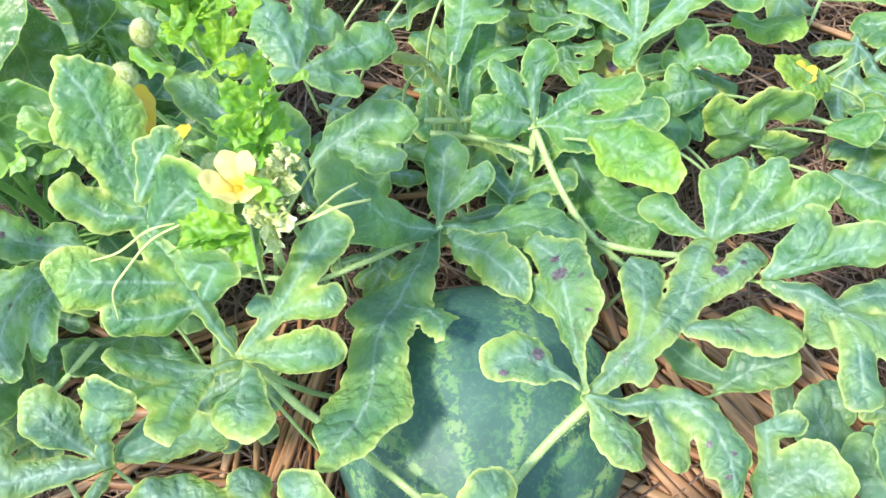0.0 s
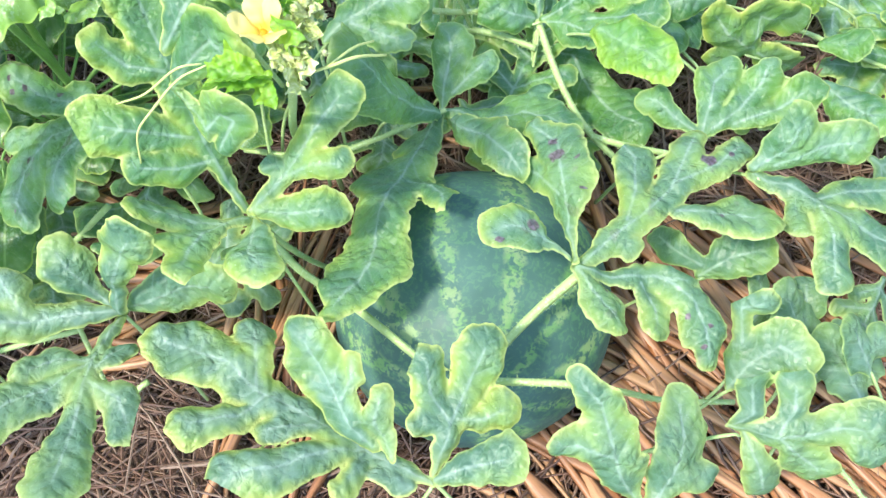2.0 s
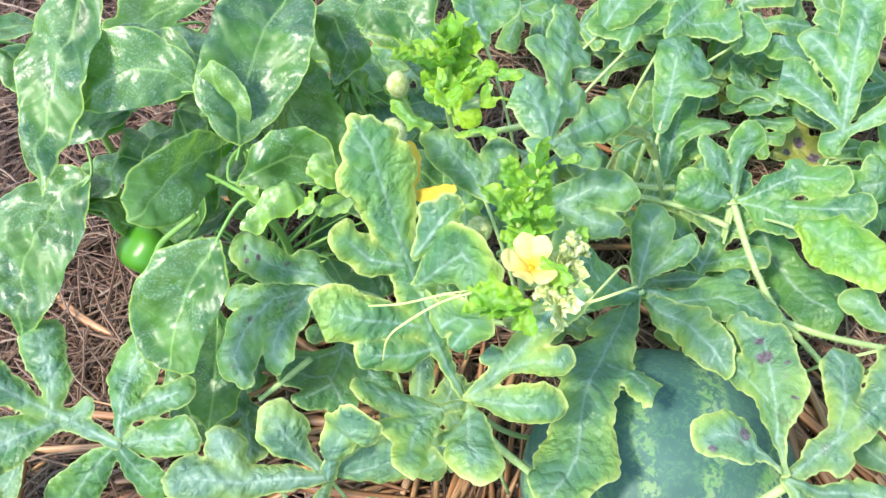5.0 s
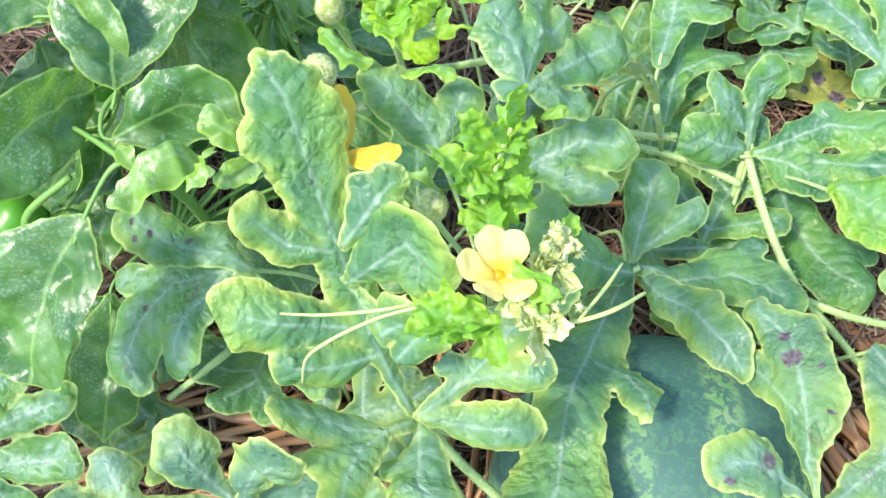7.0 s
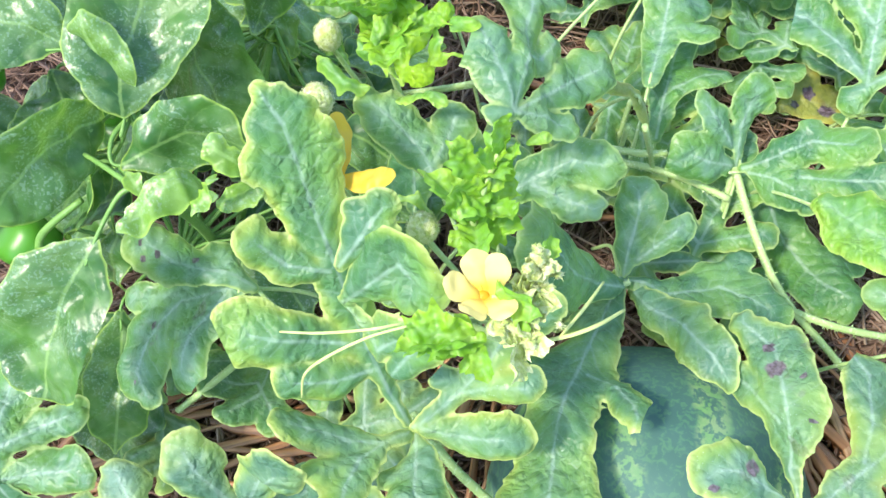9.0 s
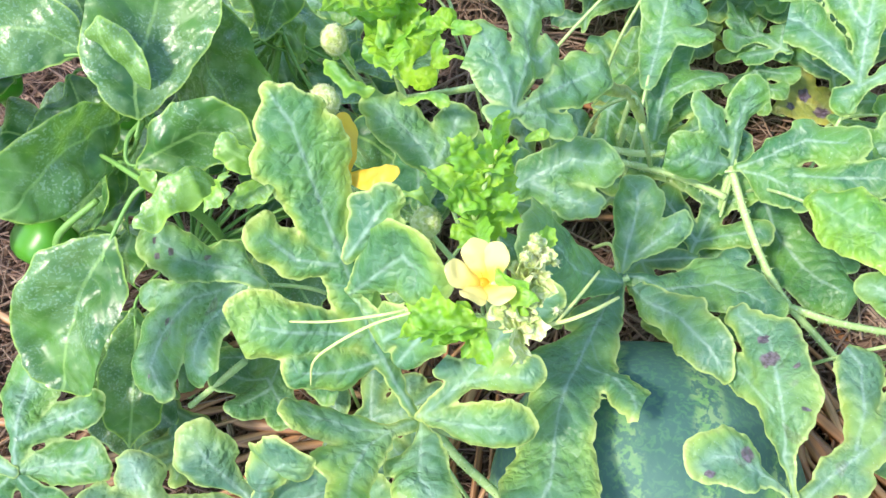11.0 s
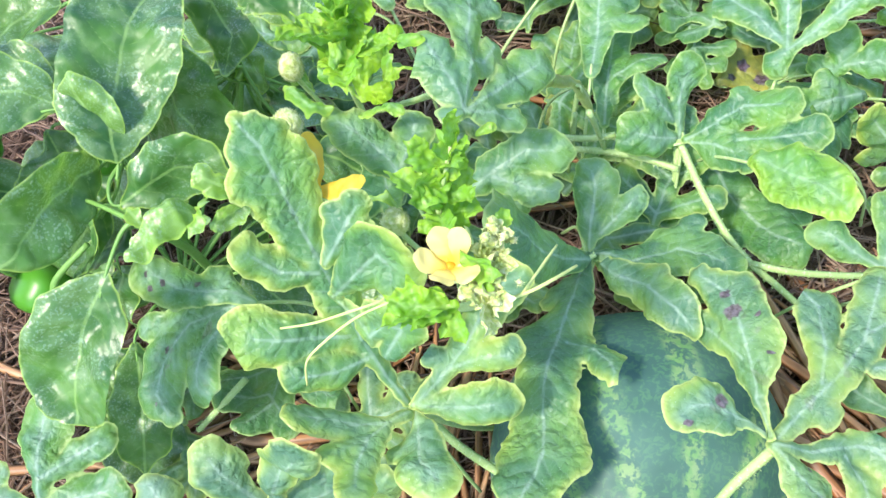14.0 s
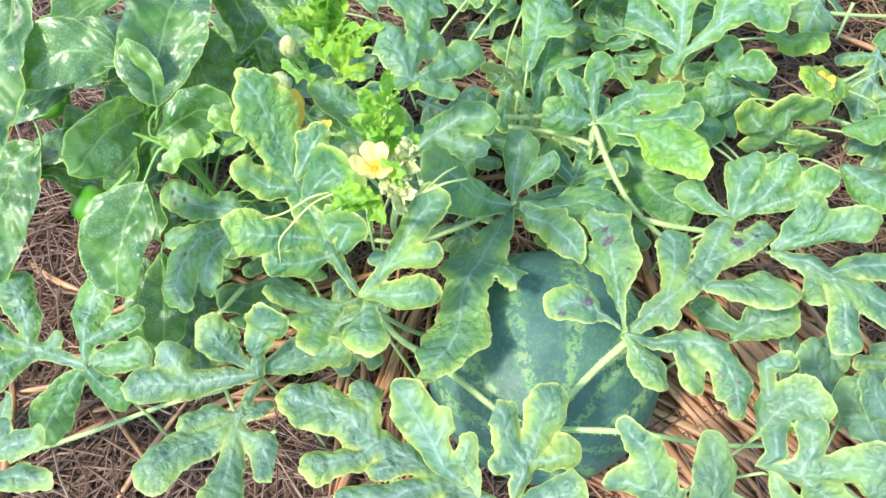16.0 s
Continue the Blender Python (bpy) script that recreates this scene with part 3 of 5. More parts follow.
def build_melon(at, size):
    melon = empty("watermelon", "round dark green watermelon with mottled yellow-green stripes on straw", "watermelon", at)
    verts, faces, rows, cols = [], [], 40, 64
    for i in range(rows + 1):
        v = math.pi * i / rows
        for k in range(cols):
            u = 2 * math.pi * k / cols
            r = (1 + 0.005 * math.cos(10 * u) * math.sin(v)) * (1 - 0.03 * math.exp(-((v / 0.2) ** 2)))
            d = MELON_TURN @ Vector((math.sin(v) * math.cos(u), math.sin(v) * math.sin(u), math.cos(v)))
            verts.append((size[0] * r * d.x, size[1] * r * d.y, size[2] * r * d.z))
    for i in range(rows):
        for k in range(cols):
            m = (k + 1) % cols
            faces.append((i * cols + k, (i + 1) * cols + k, (i + 1) * cols + m, i * cols + m))
    rind = mesh_object("rind", verts, faces, RIND)
    rind.parent = melon
    return melon


melon = build_melon(MELON_AT, MELON_SIZE)

# ---- vines ----
vines = {
    1: empty("watermelon_vine", "sprawling watermelon vine with lobed blue-green leaves and yellow flowers", "vine", (-0.05, 0.45, 0.03)),
    2: empty("watermelon_vine", "watermelon vine with pale spotted lobed leaves beside the melon", "vine", (0.25, 0.45, 0.03)),
    3: empty("watermelon_vine", "trailing watermelon vine with lobed leaves over bare straw", "vine", (-0.45, 0.2, 0.03)),
}
PEPPER_AT = (-0.36, 0.44, 0.0)
PEPPER_NODES = {1: (-0.351, 0.418, 0.325), 2: (-0.327, 0.359, 0.345), 3: (-0.56, 0.5, 0.3), 4: (-0.37, 0.4, 0.12), 5: (-0.3, 0.56, 0.24)}
pepper_plants = {
    1: empty("pepper_plant", "bushy pepper plant with glossy dark green wet leaves", "pepper plant", PEPPER_AT),
    2: empty("pepper_plant", "tall pepper plant with long drooping leaves above bare straw", "pepper plant", (-0.6, 0.55, 0.0)),
}
melon_leaf(vines[1], (-0.143, 0.253, 0.250), (17.6, -34.7, 45.2), [(0, 0, 3, 27, -4, 8, 61, -4, 11, 94, 0, 16, 114, 0, 18), (39, -5, 6, 63, -17, 11, 75, -31, 12), (4, -3, 5, 19, -25, 15, 41, -45, 18), (46, -3, 6, 39, 10, 9)], seed=4, yellow=.75, old=.5, stalk=False, fine=True)
melon_leaf(vines[1], (-0.144, 0.255, 0.245), (1.7, -41.3, 124.0), [(0, 0, 2, 30, 4, 5, 62, 5, 13, 102, 4, 16, 132, 3, 12, 162, 1, 22, 192, -1, 30, 214, -2, 22, 236, 3, 6), (122, 8, 5, 136, 30, 14, 156, 40, 13), (69, 11, 8, 88, 40, 16, 106, 68, 23), (48, 9, 6, 54, 32, 15, 67, 56, 12)], seed=45, yellow=.7, old=.2, fine=True)
melon_leaf(vines[1], (-0.185, 0.302, 0.348), (51.9, -53.8, 9.5), [(-9, -1, 4, 31, 1, 18, 46, 0, 27, 46, -11, 22), (-9, -6, 5, -14, -37, 9, 8, -37, 19, 11, -47, 17, -17, -54, 7)], seed=51, yellow=.6, old=.25, stalk=False, fine=True)
melon_leaf(vines[1], (-0.189, 0.312, 0.370), (34.1, -42.7, 46.8), [(0, 0, 4, 18, 0, 11, 33, 1, 15, 45, 0, 11)], seed=52, yellow=.6, old=.25, stalk=False, fine=True)
melon_leaf(vines[1], (-0.144, 0.255, 0.245), (-1.6, -30.9, -116.0), [(0, 0, 4, 20, -9, 7, 39, -14, 13, 64, -9, 14, 84, 0, 15), (18, -10, 6, 30, -26, 14, 44, -52, 15, 51, -63, 13), (45, -18, 11, 64, -25, 13)], seed=33, yellow=.7, old=.5, stalk=False, fine=True)
melon_leaf(vines[1], (-0.144, 0.255, 0.245), (9.0, -22.8, -74.4), [(0, 0, 3, 23, -1, 15, 50, -3, 21, 67, 5, 16), (25, -6, 12, 30, -18, 10)], seed=34, yellow=.6, old=.5, stalk=False, fine=True)
melon_leaf(vines[1], (0.000, 0.413, 0.155), (20.9, -20.5, -106.8), [(0, 0, 5, 48, -4, 18, 92, -7, 27, 127, -7, 25, 170, -3, 27, 204, 5, 33, 233, 2, 25, 255, -3, 11), (97, 0, 8, 106, 24, 13, 124, 42, 15, 138, 49, 8), (83, -7, 19, 102, -24, 26), (28, -2, 11, 42, -18, 17)], seed=71, yellow=.55, old=.45, fine=True)
melon_leaf(vines[1], (0.002, 0.405, 0.160), (-34.4, -52.4, -152.7), [(0, 0, 4, 45, 1, 15, 84, -2, 27, 113, -11, 34, 133, -18, 26)], seed=72, yellow=.2, old=.4, stalk=False, fine=True)
melon_leaf(vines[1], (0.000, 0.413, 0.155), (40.3, -30.3, -53.8), [(0, 0, 4, 42, 0, 13, 73, 7, 19, 106, 4, 18, 126, -4, 8)], seed=73, yellow=.5, old=.5, stalk=False, fine=True)
melon_leaf(vines[1], (-0.001, 0.409, 0.165), (-10.6, -21.0, 83.9), [(0, 0, 3, 29, -1, 12, 58, -3, 21, 71, 1, 15), (18, -9, 5, 41, -30, 11, 52, -38, 11)], seed=83, yellow=.1, old=.3, fine=True)
melon_leaf(vines[1], (-0.000, 0.411, 0.160), (-8.9, -6.3, 1.3), [(0, 0, 4, 34, -10, 14, 77, 2, 28, 111, -20, 20), (80, 12, 15, 94, 28, 12)], seed=94, yellow=.08, old=.3, fine=True)
melon_leaf(vines[1], (0.011, 0.062, 0.215), (17.6, -0.0, 155.2), [(0, 0, 3, 33, 0, 11, 70, 1, 14, 109, 0, 15, 147, 2, 16, 182, -5, 21, 216, -2, 26, 235, 3, 17), (152, -1, 6, 163, -17, 13, 179, -39, 16), (142, 2, 6, 150, 27, 13, 174, 49, 18), (97, 5, 8, 117, 18, 14, 125, 25, 11), (56, 0, 7, 78, 20, 12, 104, 54, 19, 126, 69, 19), (53, 6, 9, 56, 38, 10), (18, 10, 10, 41, 11, 9)], seed=15, yellow=.75, fine=True)
melon_leaf(vines[1], (-0.037, 0.079, 0.222), (-26.2, -22.6, 124.3), [(0, 0, 6, 28, 4, 16, 54, 6, 21, 78, 6, 23, 94, 3, 18), (43, 2, 7, 53, -14, 9, 65, -20, 7), (-12, -10, 5, 17, -14, 13, 31, -26, 9)], seed=16, yellow=.8, stalk=False, fine=True)
melon_leaf(vines[1], (0.011, 0.062, 0.215), (17.9, -19.6, 71.5), [(0, 0, 3, 42, 3, 12, 69, -1, 14, 91, -1, 20, 102, -1, 18), (42, 3, 6, 57, 24, 15, 77, 35, 14), (37, 3, 7, 38, 21, 12), (46, -1, 5, 53, -20, 10, 64, -30, 15)], seed=60, yellow=.75, fine=True)
melon_leaf(vines[1], (0.011, 0.062, 0.215), (7.5, -27.4, 14.1), [(0, 0, 4, 28, 2, 13, 54, 0, 18)], seed=62, yellow=.4, stalk=False, fine=True)
melon_leaf(vines[1], (-0.251, 0.189, 0.185), (-1.1, -22.3, -90.1), [(0, 0, 5, 47, -5, 8, 94, -3, 11, 137, -1, 20, 159, 2, 22), (60, 0, 5, 44, 11, 13, 39, 15, 11), (74, -1, 6, 85, 24, 15, 102, 34, 15), (55, -8, 7, 81, -31, 18, 92, -54, 21, 118, -70, 21), (51, -6, 5, 51, -37, 16, 61, -52, 15)], seed=23, yellow=.4, fine=True)
melon_leaf(vines[1], (-0.251, 0.189, 0.185), (-10.0, -7.7, -171.4), [(0, 0, 4, 30, 1, 11, 73, 6, 15, 114, 3, 20), (74, -2, 9, 86, -21, 17, 93, -32, 9)], seed=24, yellow=.4, stalk=False, fine=True)
melon_leaf(vines[1], (-0.249, 0.189, 0.185), (-18.2, -30.6, 146.3), [(0, 0, 4, 23, 4, 6, 52, 3, 20, 67, 0, 16)], seed=25, yellow=.5, fine=True)
melon_leaf(vines[1], (-0.249, 0.189, 0.185), (41.0, -72.0, 36.1), [(0, 0, 6, 33, 7, 8, 80, 4, 20, 103, -4, 18)], seed=26, yellow=.8, stalk=False, fine=True)
melon_leaf(vines[1], (-0.249, 0.189, 0.185), (54.7, -20.9, 8.9), [(0, 0, 4, 24, 0, 14, 57, 3, 23, 82, 1, 20)], seed=27, yellow=.5, stalk=False, fine=True)
melon_leaf(vines[1], (0.109, 0.235, 0.235), (-40.1, 7.2, 96.5), [(0, 0, 3, 30, 2, 6, 53, -6, 20, 79, -8, 23, 114, -3, 20, 139, 15, 10), (59, 0, 6, 91, 19, 13, 108, 35, 11)], seed=36, yellow=.5, spots=.3, old=.7, stalk=False, marks=[(98, -3, 7), (116, 1, 4), (89, -20, 2), (57, -21, 2)], fine=True)
melon_leaf(vines[2], (0.109, 0.235, 0.235), (15.4, -21.7, 162.3), [(1, -2, 4, 25, -5, 9, 44, -7, 22, 60, -1, 17)], seed=37, yellow=.6, spots=.3, old=.8, stalk=False, marks=[(36, -14, 6), (58, 10, 3)], fine=True)
melon_leaf(vines[2], (0.115, 0.232, 0.235), (-7.3, 6.7, 51.6), [(0, 0, 4, 35, -5, 12, 71, -13, 13, 111, -15, 16, 150, -5, 16, 171, 0, 11), (58, -6, 5, 86, 5, 13, 116, 25, 19, 124, 47, 6), (119, -16, 11, 156, -31, 13, 188, -35, 12), (94, -31, 7, 109, -54, 16, 124, -71, 24, 128, -84, 22), (38, -9, 10, 44, -20, 11)], seed=38, yellow=.55, spots=.3, old=.8, stalk=False, marks=[(156, -23, 7), (174, -34, 3), (157, -47, 2), (113, -62, 2)], fine=True)
melon_leaf(vines[2], (0.115, 0.229, 0.235), (-4.9, 8.9, -21.4), [(0, 0, 4, 29, 7, 7, 59, 24, 14, 84, 29, 11), (0, -1, 4, 15, -14, 10, 33, -25, 17, 42, -31, 10), (52, 14, 8, 69, -1, 13, 75, -13, 12), (68, 26, 14, 96, 14, 15, 110, 0, 18, 123, -20, 8)], seed=39, yellow=.5, spots=.3, old=.7, stalk=False, marks=[(28, -9, 2), (95, 2, 2), (112, 3, 2), (114, -14, 2)], fine=True)
melon_leaf(vines[2], (0.269, 0.334, 0.215), (-1.0, -2.5, -34.3), [(0, 0, 5, 31, 6, 11, 64, 4, 12, 95, 3, 19, 134, 4, 19), (56, 8, 8, 75, 33, 15, 106, 55, 18), (60, 1, 8, 81, -20, 14, 99, -48, 15), (41, -3, 7, 54, -24, 11)], seed=41, yellow=.4, old=.7, fine=True)
melon_leaf(vines[2], (0.269, 0.334, 0.215), (38.6, -46.5, 40.9), [(1, 1, 5, 27, -6, 18, 49, -1, 18), (13, -10, 7, 45, -29, 16, 65, -51, 19)], seed=42, yellow=.3, old=.6, stalk=False, fine=True)
melon_leaf(vines[2], (0.237, 0.114, 0.190), (47.7, -11.8, 1.5), [(0, 0, 3, 37, -4, 13, 74, 1, 14, 102, 2, 20), (4, 3, 4, 18, 15, 9, 18, 38, 14), (37, -1, 7, 49, 17, 10, 50, 34, 15), (37, -4, 7, 54, -25, 18, 65, -36, 18), (12, -6, 4, 23, -35, 14, 26, -57, 14), (86, -5, 9, 105, -21, 14)], seed=43, yellow=.45, fine=True)
melon_leaf(vines[2], (0.159, 0.048, 0.210), (-30.6, -43.3, 127.4), [(0, 0, 4, 32, 2, 16, 62, -2, 19, 92, -5, 16, 114, 2, 9), (53, 1, 7, 70, 18, 14, 74, 29, 12), (35, -3, 10, 37, -14, 8)], seed=61, yellow=.6, fine=True)
melon_leaf(vines[2], (0.171, 0.050, 0.205), (14.4, -23.4, 74.2), [(0, 0, 5, 30, -6, 19, 58, -6, 23, 79, 0, 15), (27, -12, 12, 33, -33, 12)], seed=82, yellow=.4, fine=True)
melon_leaf(vines[2], (0.247, 0.156, 0.160), (24.2, -50.5, 16.4), [(0, 0, 4, 30, 12, 22, 57, 14, 22, 68, -1, 15), (33, 29, 7, 51, 55, 9, 68, 50, 11)], seed=79, yellow=.45, fine=True)
melon_leaf(vines[2], (0.234, 0.261, 0.150), (16.2, -33.4, 17.4), [(0, 0, 5, 33, 4, 20, 52, 0, 20), (6, 8, 7, -10, 32, 15, -17, 46, 11)], seed=28, yellow=.3, fine=True)
melon_leaf(vines[2], (0.231, 0.376, 0.200), (15.2, -18.3, 16.6), [(0, 0, 4, 14, 20, 11, 26, 40, 18, 41, 48, 14), (11, 2, 7, 38, 10, 13, 64, 26, 18, 72, 35, 10), (30, 0, 7, 69, -1, 12, 94, 5, 17), (0, 0, 4, -16, 21, 9, -27, 41, 14, -33, 47, 11)], seed=49, yellow=.25, fine=True)
# young-leaf green mixed in here imitates the sunlight on this leaf
melon_leaf(vines[2], (0.139, 0.469, 0.220), (23.5, -16.4, -49.2), [(0, 0, 10, 30, 3, 26, 54, 7, 25, 78, 6, 12)], seed=49, yellow=.5, young=.42, fine=True)
melon_leaf(vines[2], (0.289, 0.597, 0.120), (-27.1, -12.5, -158.6), [(0, 0, 6, 40, -3, 20, 77, 2, 18), (31, -8, 15, 46, -19, 13)], seed=91, yellow=.1, fine=True)
melon_leaf(vines[2], (0.329, 0.545, 0.100), (-77.0, -38.6, -175.7), [(0, 0, 9, 47, 2, 21, 75, -5, 15), (12, -5, 12, 26, -29, 26, -1, -42, 22), (-8, 2, 11, -42, -2, 21, -67, -5, 16), (16, 13, 16, 23, 30, 18)], seed=95, yellow=1.2, wither=.12, fine=True)
melon_leaf(vines[2], (0.256, 0.608, 0.150), (60.9, -30.5, -26.3), [(0, 0, 5, 29, 3, 19, 39, -2, 15), (-4, 0, 10, -2, 24, 17), (-8, -2, 10, -26, -4, 14)], seed=93, yellow=.2, fine=True)
melon_leaf(vines[2], (0.321, 0.692, 0.120), (9.4, -19.3, -28.2), [(0, 0, 8, 35, -6, 20, 54, -1, 19)], seed=19, yellow=.4, young=.35, fine=True)
melon_leaf(vines[2], (0.405, 0.612, 0.120), (-4.5, -23.2, -176.1), [(0, 0, 12, 31, 5, 27, 51, 2, 19)], seed=20, yellow=1.5, young=.45, wither=.2, fine=True)
melon_leaf(vines[2], (0.386, 0.491, 0.120), (24.6, -19.7, -56.7), [(0, 0, 7, 32, -2, 21, 62, 2, 22)], seed=69, yellow=.15, fine=True)
melon_leaf(vines[2], (0.405, 0.563, 0.100), (13.8, -31.4, -15.8), [(0, 0, 8, 29, -3, 19)], seed=70, yellow=.1, fine=True)
melon_leaf(vines[2], (0.095, 0.527, 0.160), (12.5, -35.5, 86.2), [(0, 0, 3, 30, 3, 9, 60, -1, 17), (-2, 0, 4, -1, 28, 19, 3, 47, 20), (15, 9, 6, 36, 30, 13, 47, 41, 9)], seed=46, yellow=.1, fine=True)
melon_leaf(vines[2], (0.093, 0.524, 0.165), (4.6, -28.9, 6.7), [(0, 0, 4, 32, 2, 15, 58, 9, 16, 88, -1, 18), (48, 10, 8, 58, 22, 10), (3, -4, 3, 23, -15, 17, 36, -27, 18), (44, -19, 9, 72, -29, 15, 105, -36, 16), (47, -26, 7, 46, -44, 10)], seed=47, yellow=.2, fine=True)
melon_leaf(vines[1], (-0.101, 0.446, 0.338), (30.3, 2.3, 88.7), [(0, 0, 4, 31, 0, 11, 71, 0, 14, 108, -2, 17, 138, -2, 17), (81, 0, 9, 93, 18, 16), (86, -1, 6, 114, -22, 13), (0, 0, 4, 17, 12, 13, 37, 27, 18, 48, 35, 12), (0, 0, 3, 26, -24, 7, 52, -48, 20, 66, -63, 18), (0, 0, 5, 9, -25, 11, 15, -46, 11), (41, -1, 9, 52, -17, 11, 71, -26, 10), (0, 0, 5, -6, 12, 7)], seed=50, yellow=.25, old=.2, stalk=False, fine=True)
melon_leaf(vines[1], (-0.106, 0.433, 0.230), (18.2, -18.7, 23.6), [(0, 0, 4, 31, 6, 17, 62, 7, 18, 81, -4, 16), (29, 2, 11, 48, -19, 13, 62, -30, 10)], seed=66, yellow=.15, old=.3, fine=True)
melon_leaf(vines[1], (-0.147, 0.417, 0.285), (-7.7, -22.1, 140.0), [(0, 0, 3, 30, -4, 17, 56, -1, 18, 69, 2, 11), (12, -6, 6, 22, -31, 16, 27, -38, 12)], seed=75, yellow=.4, old=.2, fine=True)
melon_leaf(vines[1], (-0.268, 0.341, 0.240), (0.4, -18.0, 169.4), [(0, 0, 4, 23, -1, 10, 59, 5, 18, 79, 1, 17), (14, 0, 6, 33, -13, 12)], seed=18, yellow=.3, spots=.5, old=.2, marks=[(77, 11, 2), (70, 6, 2), (83, 2, 2), (45, -4, 2)], fine=True)
melon_leaf(vines[1], (-0.276, 0.342, 0.240), (1.4, 26.3, -140.8), [(0, 0, 4, 52, -23, 19, 91, -16, 25, 114, -4, 21, 117, 16, 9), (19, -4, 8, 53, 6, 16, 73, 22, 18), (49, -26, 11, 86, -52, 12)], seed=23, yellow=.15, spots=.4, old=.2, marks=[(81, -22, 3), (119, 1, 2)], fine=True)
# deeper green on these three leaves stands in for shade falling on them
melon_leaf(vines[3], (-0.438, 0.192, 0.180), (-4.1, -8.4, 164.2), [(0, 0, 4, 49, -1, 9, 92, 1, 10, 131, 0, 19, 156, 3, 22), (68, 2, 7, 85, -28, 16, 112, -52, 20), (63, 9, 9, 84, 36, 23, 100, 56, 24), (51, -4, 9, 46, -14, 10)], seed=57, yellow=.25, old=.05, fine=True)
melon_leaf(vines[3], (-0.438, 0.192, 0.180), (-5.3, -17.7, 89.3), [(0, 0, 5, 32, 0, 11, 65, 5, 24, 84, 0, 17), (25, -2, 7, 42, -26, 12, 52, -44, 13), (0, 0, 5, 9, -28, 16, 15, -53, 17)], seed=58, yellow=.2, old=.05, stalk=False, fine=True)
melon_leaf(vines[3], (-0.438, 0.192, 0.180), (-31.7, 27.3, -125.7), [(0, 0, 4, 37, -4, 16, 68, -3, 23, 91, -1, 15), (2, 2, 5, 13, 28, 16, 16, 49, 16)], seed=59, yellow=.1, old=0.0, stalk=False, fine=True)
melon_leaf(vines[2], (0.188, 0.596, 0.195), (-17.9, -18.5, 84.6), [(0, 0, 5, 41, 1, 11, 90, 0, 21, 133, -2, 22), (12, 5, 6, 38, 29, 14, 56, 57, 22, 59, 74, 14), (55, 3, 9, 88, 31, 17, 100, 46, 11), (0, 0, 5, 30, -40, 12, 59, -76, 19, 88, -117, 29), (37, -45, 9, 85, -50, 17, 127, -57, 24), (0, 0, 7, -11, 9, 14), (49, -66, 10, 46, -101, 18)], seed=31, yellow=.25, fine=True)
pepper_leaf(pepper_plants[1], (-0.351, 0.414, 0.335), (10.8, -16.6, 86.8), (0, 0, 3, 20, 6, 21, 43, 8, 36, 74, 5, 44, 104, 3, 38, 129, -4, 18, 144, -7, 2), node=1, seed=45)
pepper_leaf(pepper_plants[1], (-0.353, 0.523, 0.300), (43.9, 26.1, -54.9), (0, 0, 10, 25, -1, 42, 50, 0, 49, 77, 2, 35, 102, 2, 15, 114, 0, 2), node=1, seed=89)
pepper_leaf(pepper_plants[1], (-0.341, 0.383, 0.330), (45.1, -11.9, 5.9), (0, 0, 3, 23, 9, 17, 43, 15, 21, 58, 10, 15, 73, 0, 2), node=1, seed=57)
pepper_leaf(pepper_plants[1], (-0.372, 0.416, 0.320), (-67.5, -14.6, -112.4), (0, 0, 2, 14, -4, 16, 35, -7, 27, 59, -7, 26, 82, -4, 14, 99, 0, 2), node=1, seed=87)
pepper_leaf(pepper_plants[1], (-0.351, 0.324, 0.325), (-7.5, 28.8, -109.6), (0, 0, 2, 8, -1, 5, 21, -5, 17, 38, -8, 31, 59, -8, 34, 78, -4, 27, 94, -2, 13, 104, 0, 2), node=2, seed=15)
pepper_leaf(pepper_plants[1], (-0.390, 0.331, 0.160), (-19.2, 21.0, -85.0), (0, 0, 3, 21, 1, 15, 50, 1, 25, 78, 1, 19, 111, 0, 2), node=4, seed=31)
pepper_leaf(pepper_plants[1], (-0.394, 0.421, 0.250), (-29.8, 31.1, -132.4), (0, 0, 2, 19, -3, 14, 43, -5, 18, 65, -3, 9, 77, 0, 2), node=1, seed=12)
pepper_leaf(pepper_plants[1], (-0.351, 0.422, 0.338), (-9.5, -39.6, 124.8), (0, 0, 2, 16, 0, 12, 32, 4, 16, 46, 4, 7, 58, 0, 1), node=1, seed=36, young=.35)
pepper_leaf(pepper_plants[2], (-0.498, 0.394, 0.280), (-5.2, 23.0, -110.4), (0, 0, 3, 23, -12, 27, 57, -17, 41, 90, -16, 36, 119, -10, 22, 153, 0, 3), node=3, seed=60)
pepper_leaf(pepper_plants[2], (-0.485, 0.479, 0.400), (6.5, 19.6, -94.2), (0, 0, 24, 30, -4, 34, 59, -7, 28, 94, -8, 16, 122, -7, 7, 149, 0, 2), node=3, seed=93)
pepper_leaf(pepper_plants[2], (-0.390, 0.444, 0.360), (-34.6, -0.0, -161.9), (0, 0, 3, 19, -16, 20, 43, -22, 31, 67, -15, 20, 90, 0, 3), node=3, seed=3)
melon_leaf(vines[2], (0.279, 0.59, 0.1), (0.0, -0.0, 171.5), [(0, 0, 7, 28, -8, 28, 52, 0, 26), (14, 2, 13, 12, 28, 14)], seed=11, yellow=.1)
melon_leaf(vines[2], (0.027, 0.559, 0.14), (-0.0, -11.6, 81.4), [(0, 0, 5, 36, 2, 13, 70, 1, 21, 99, 0, 17), (48, -4, 9, 66, -28, 15, 72, -43, 9)], seed=48, yellow=.05)
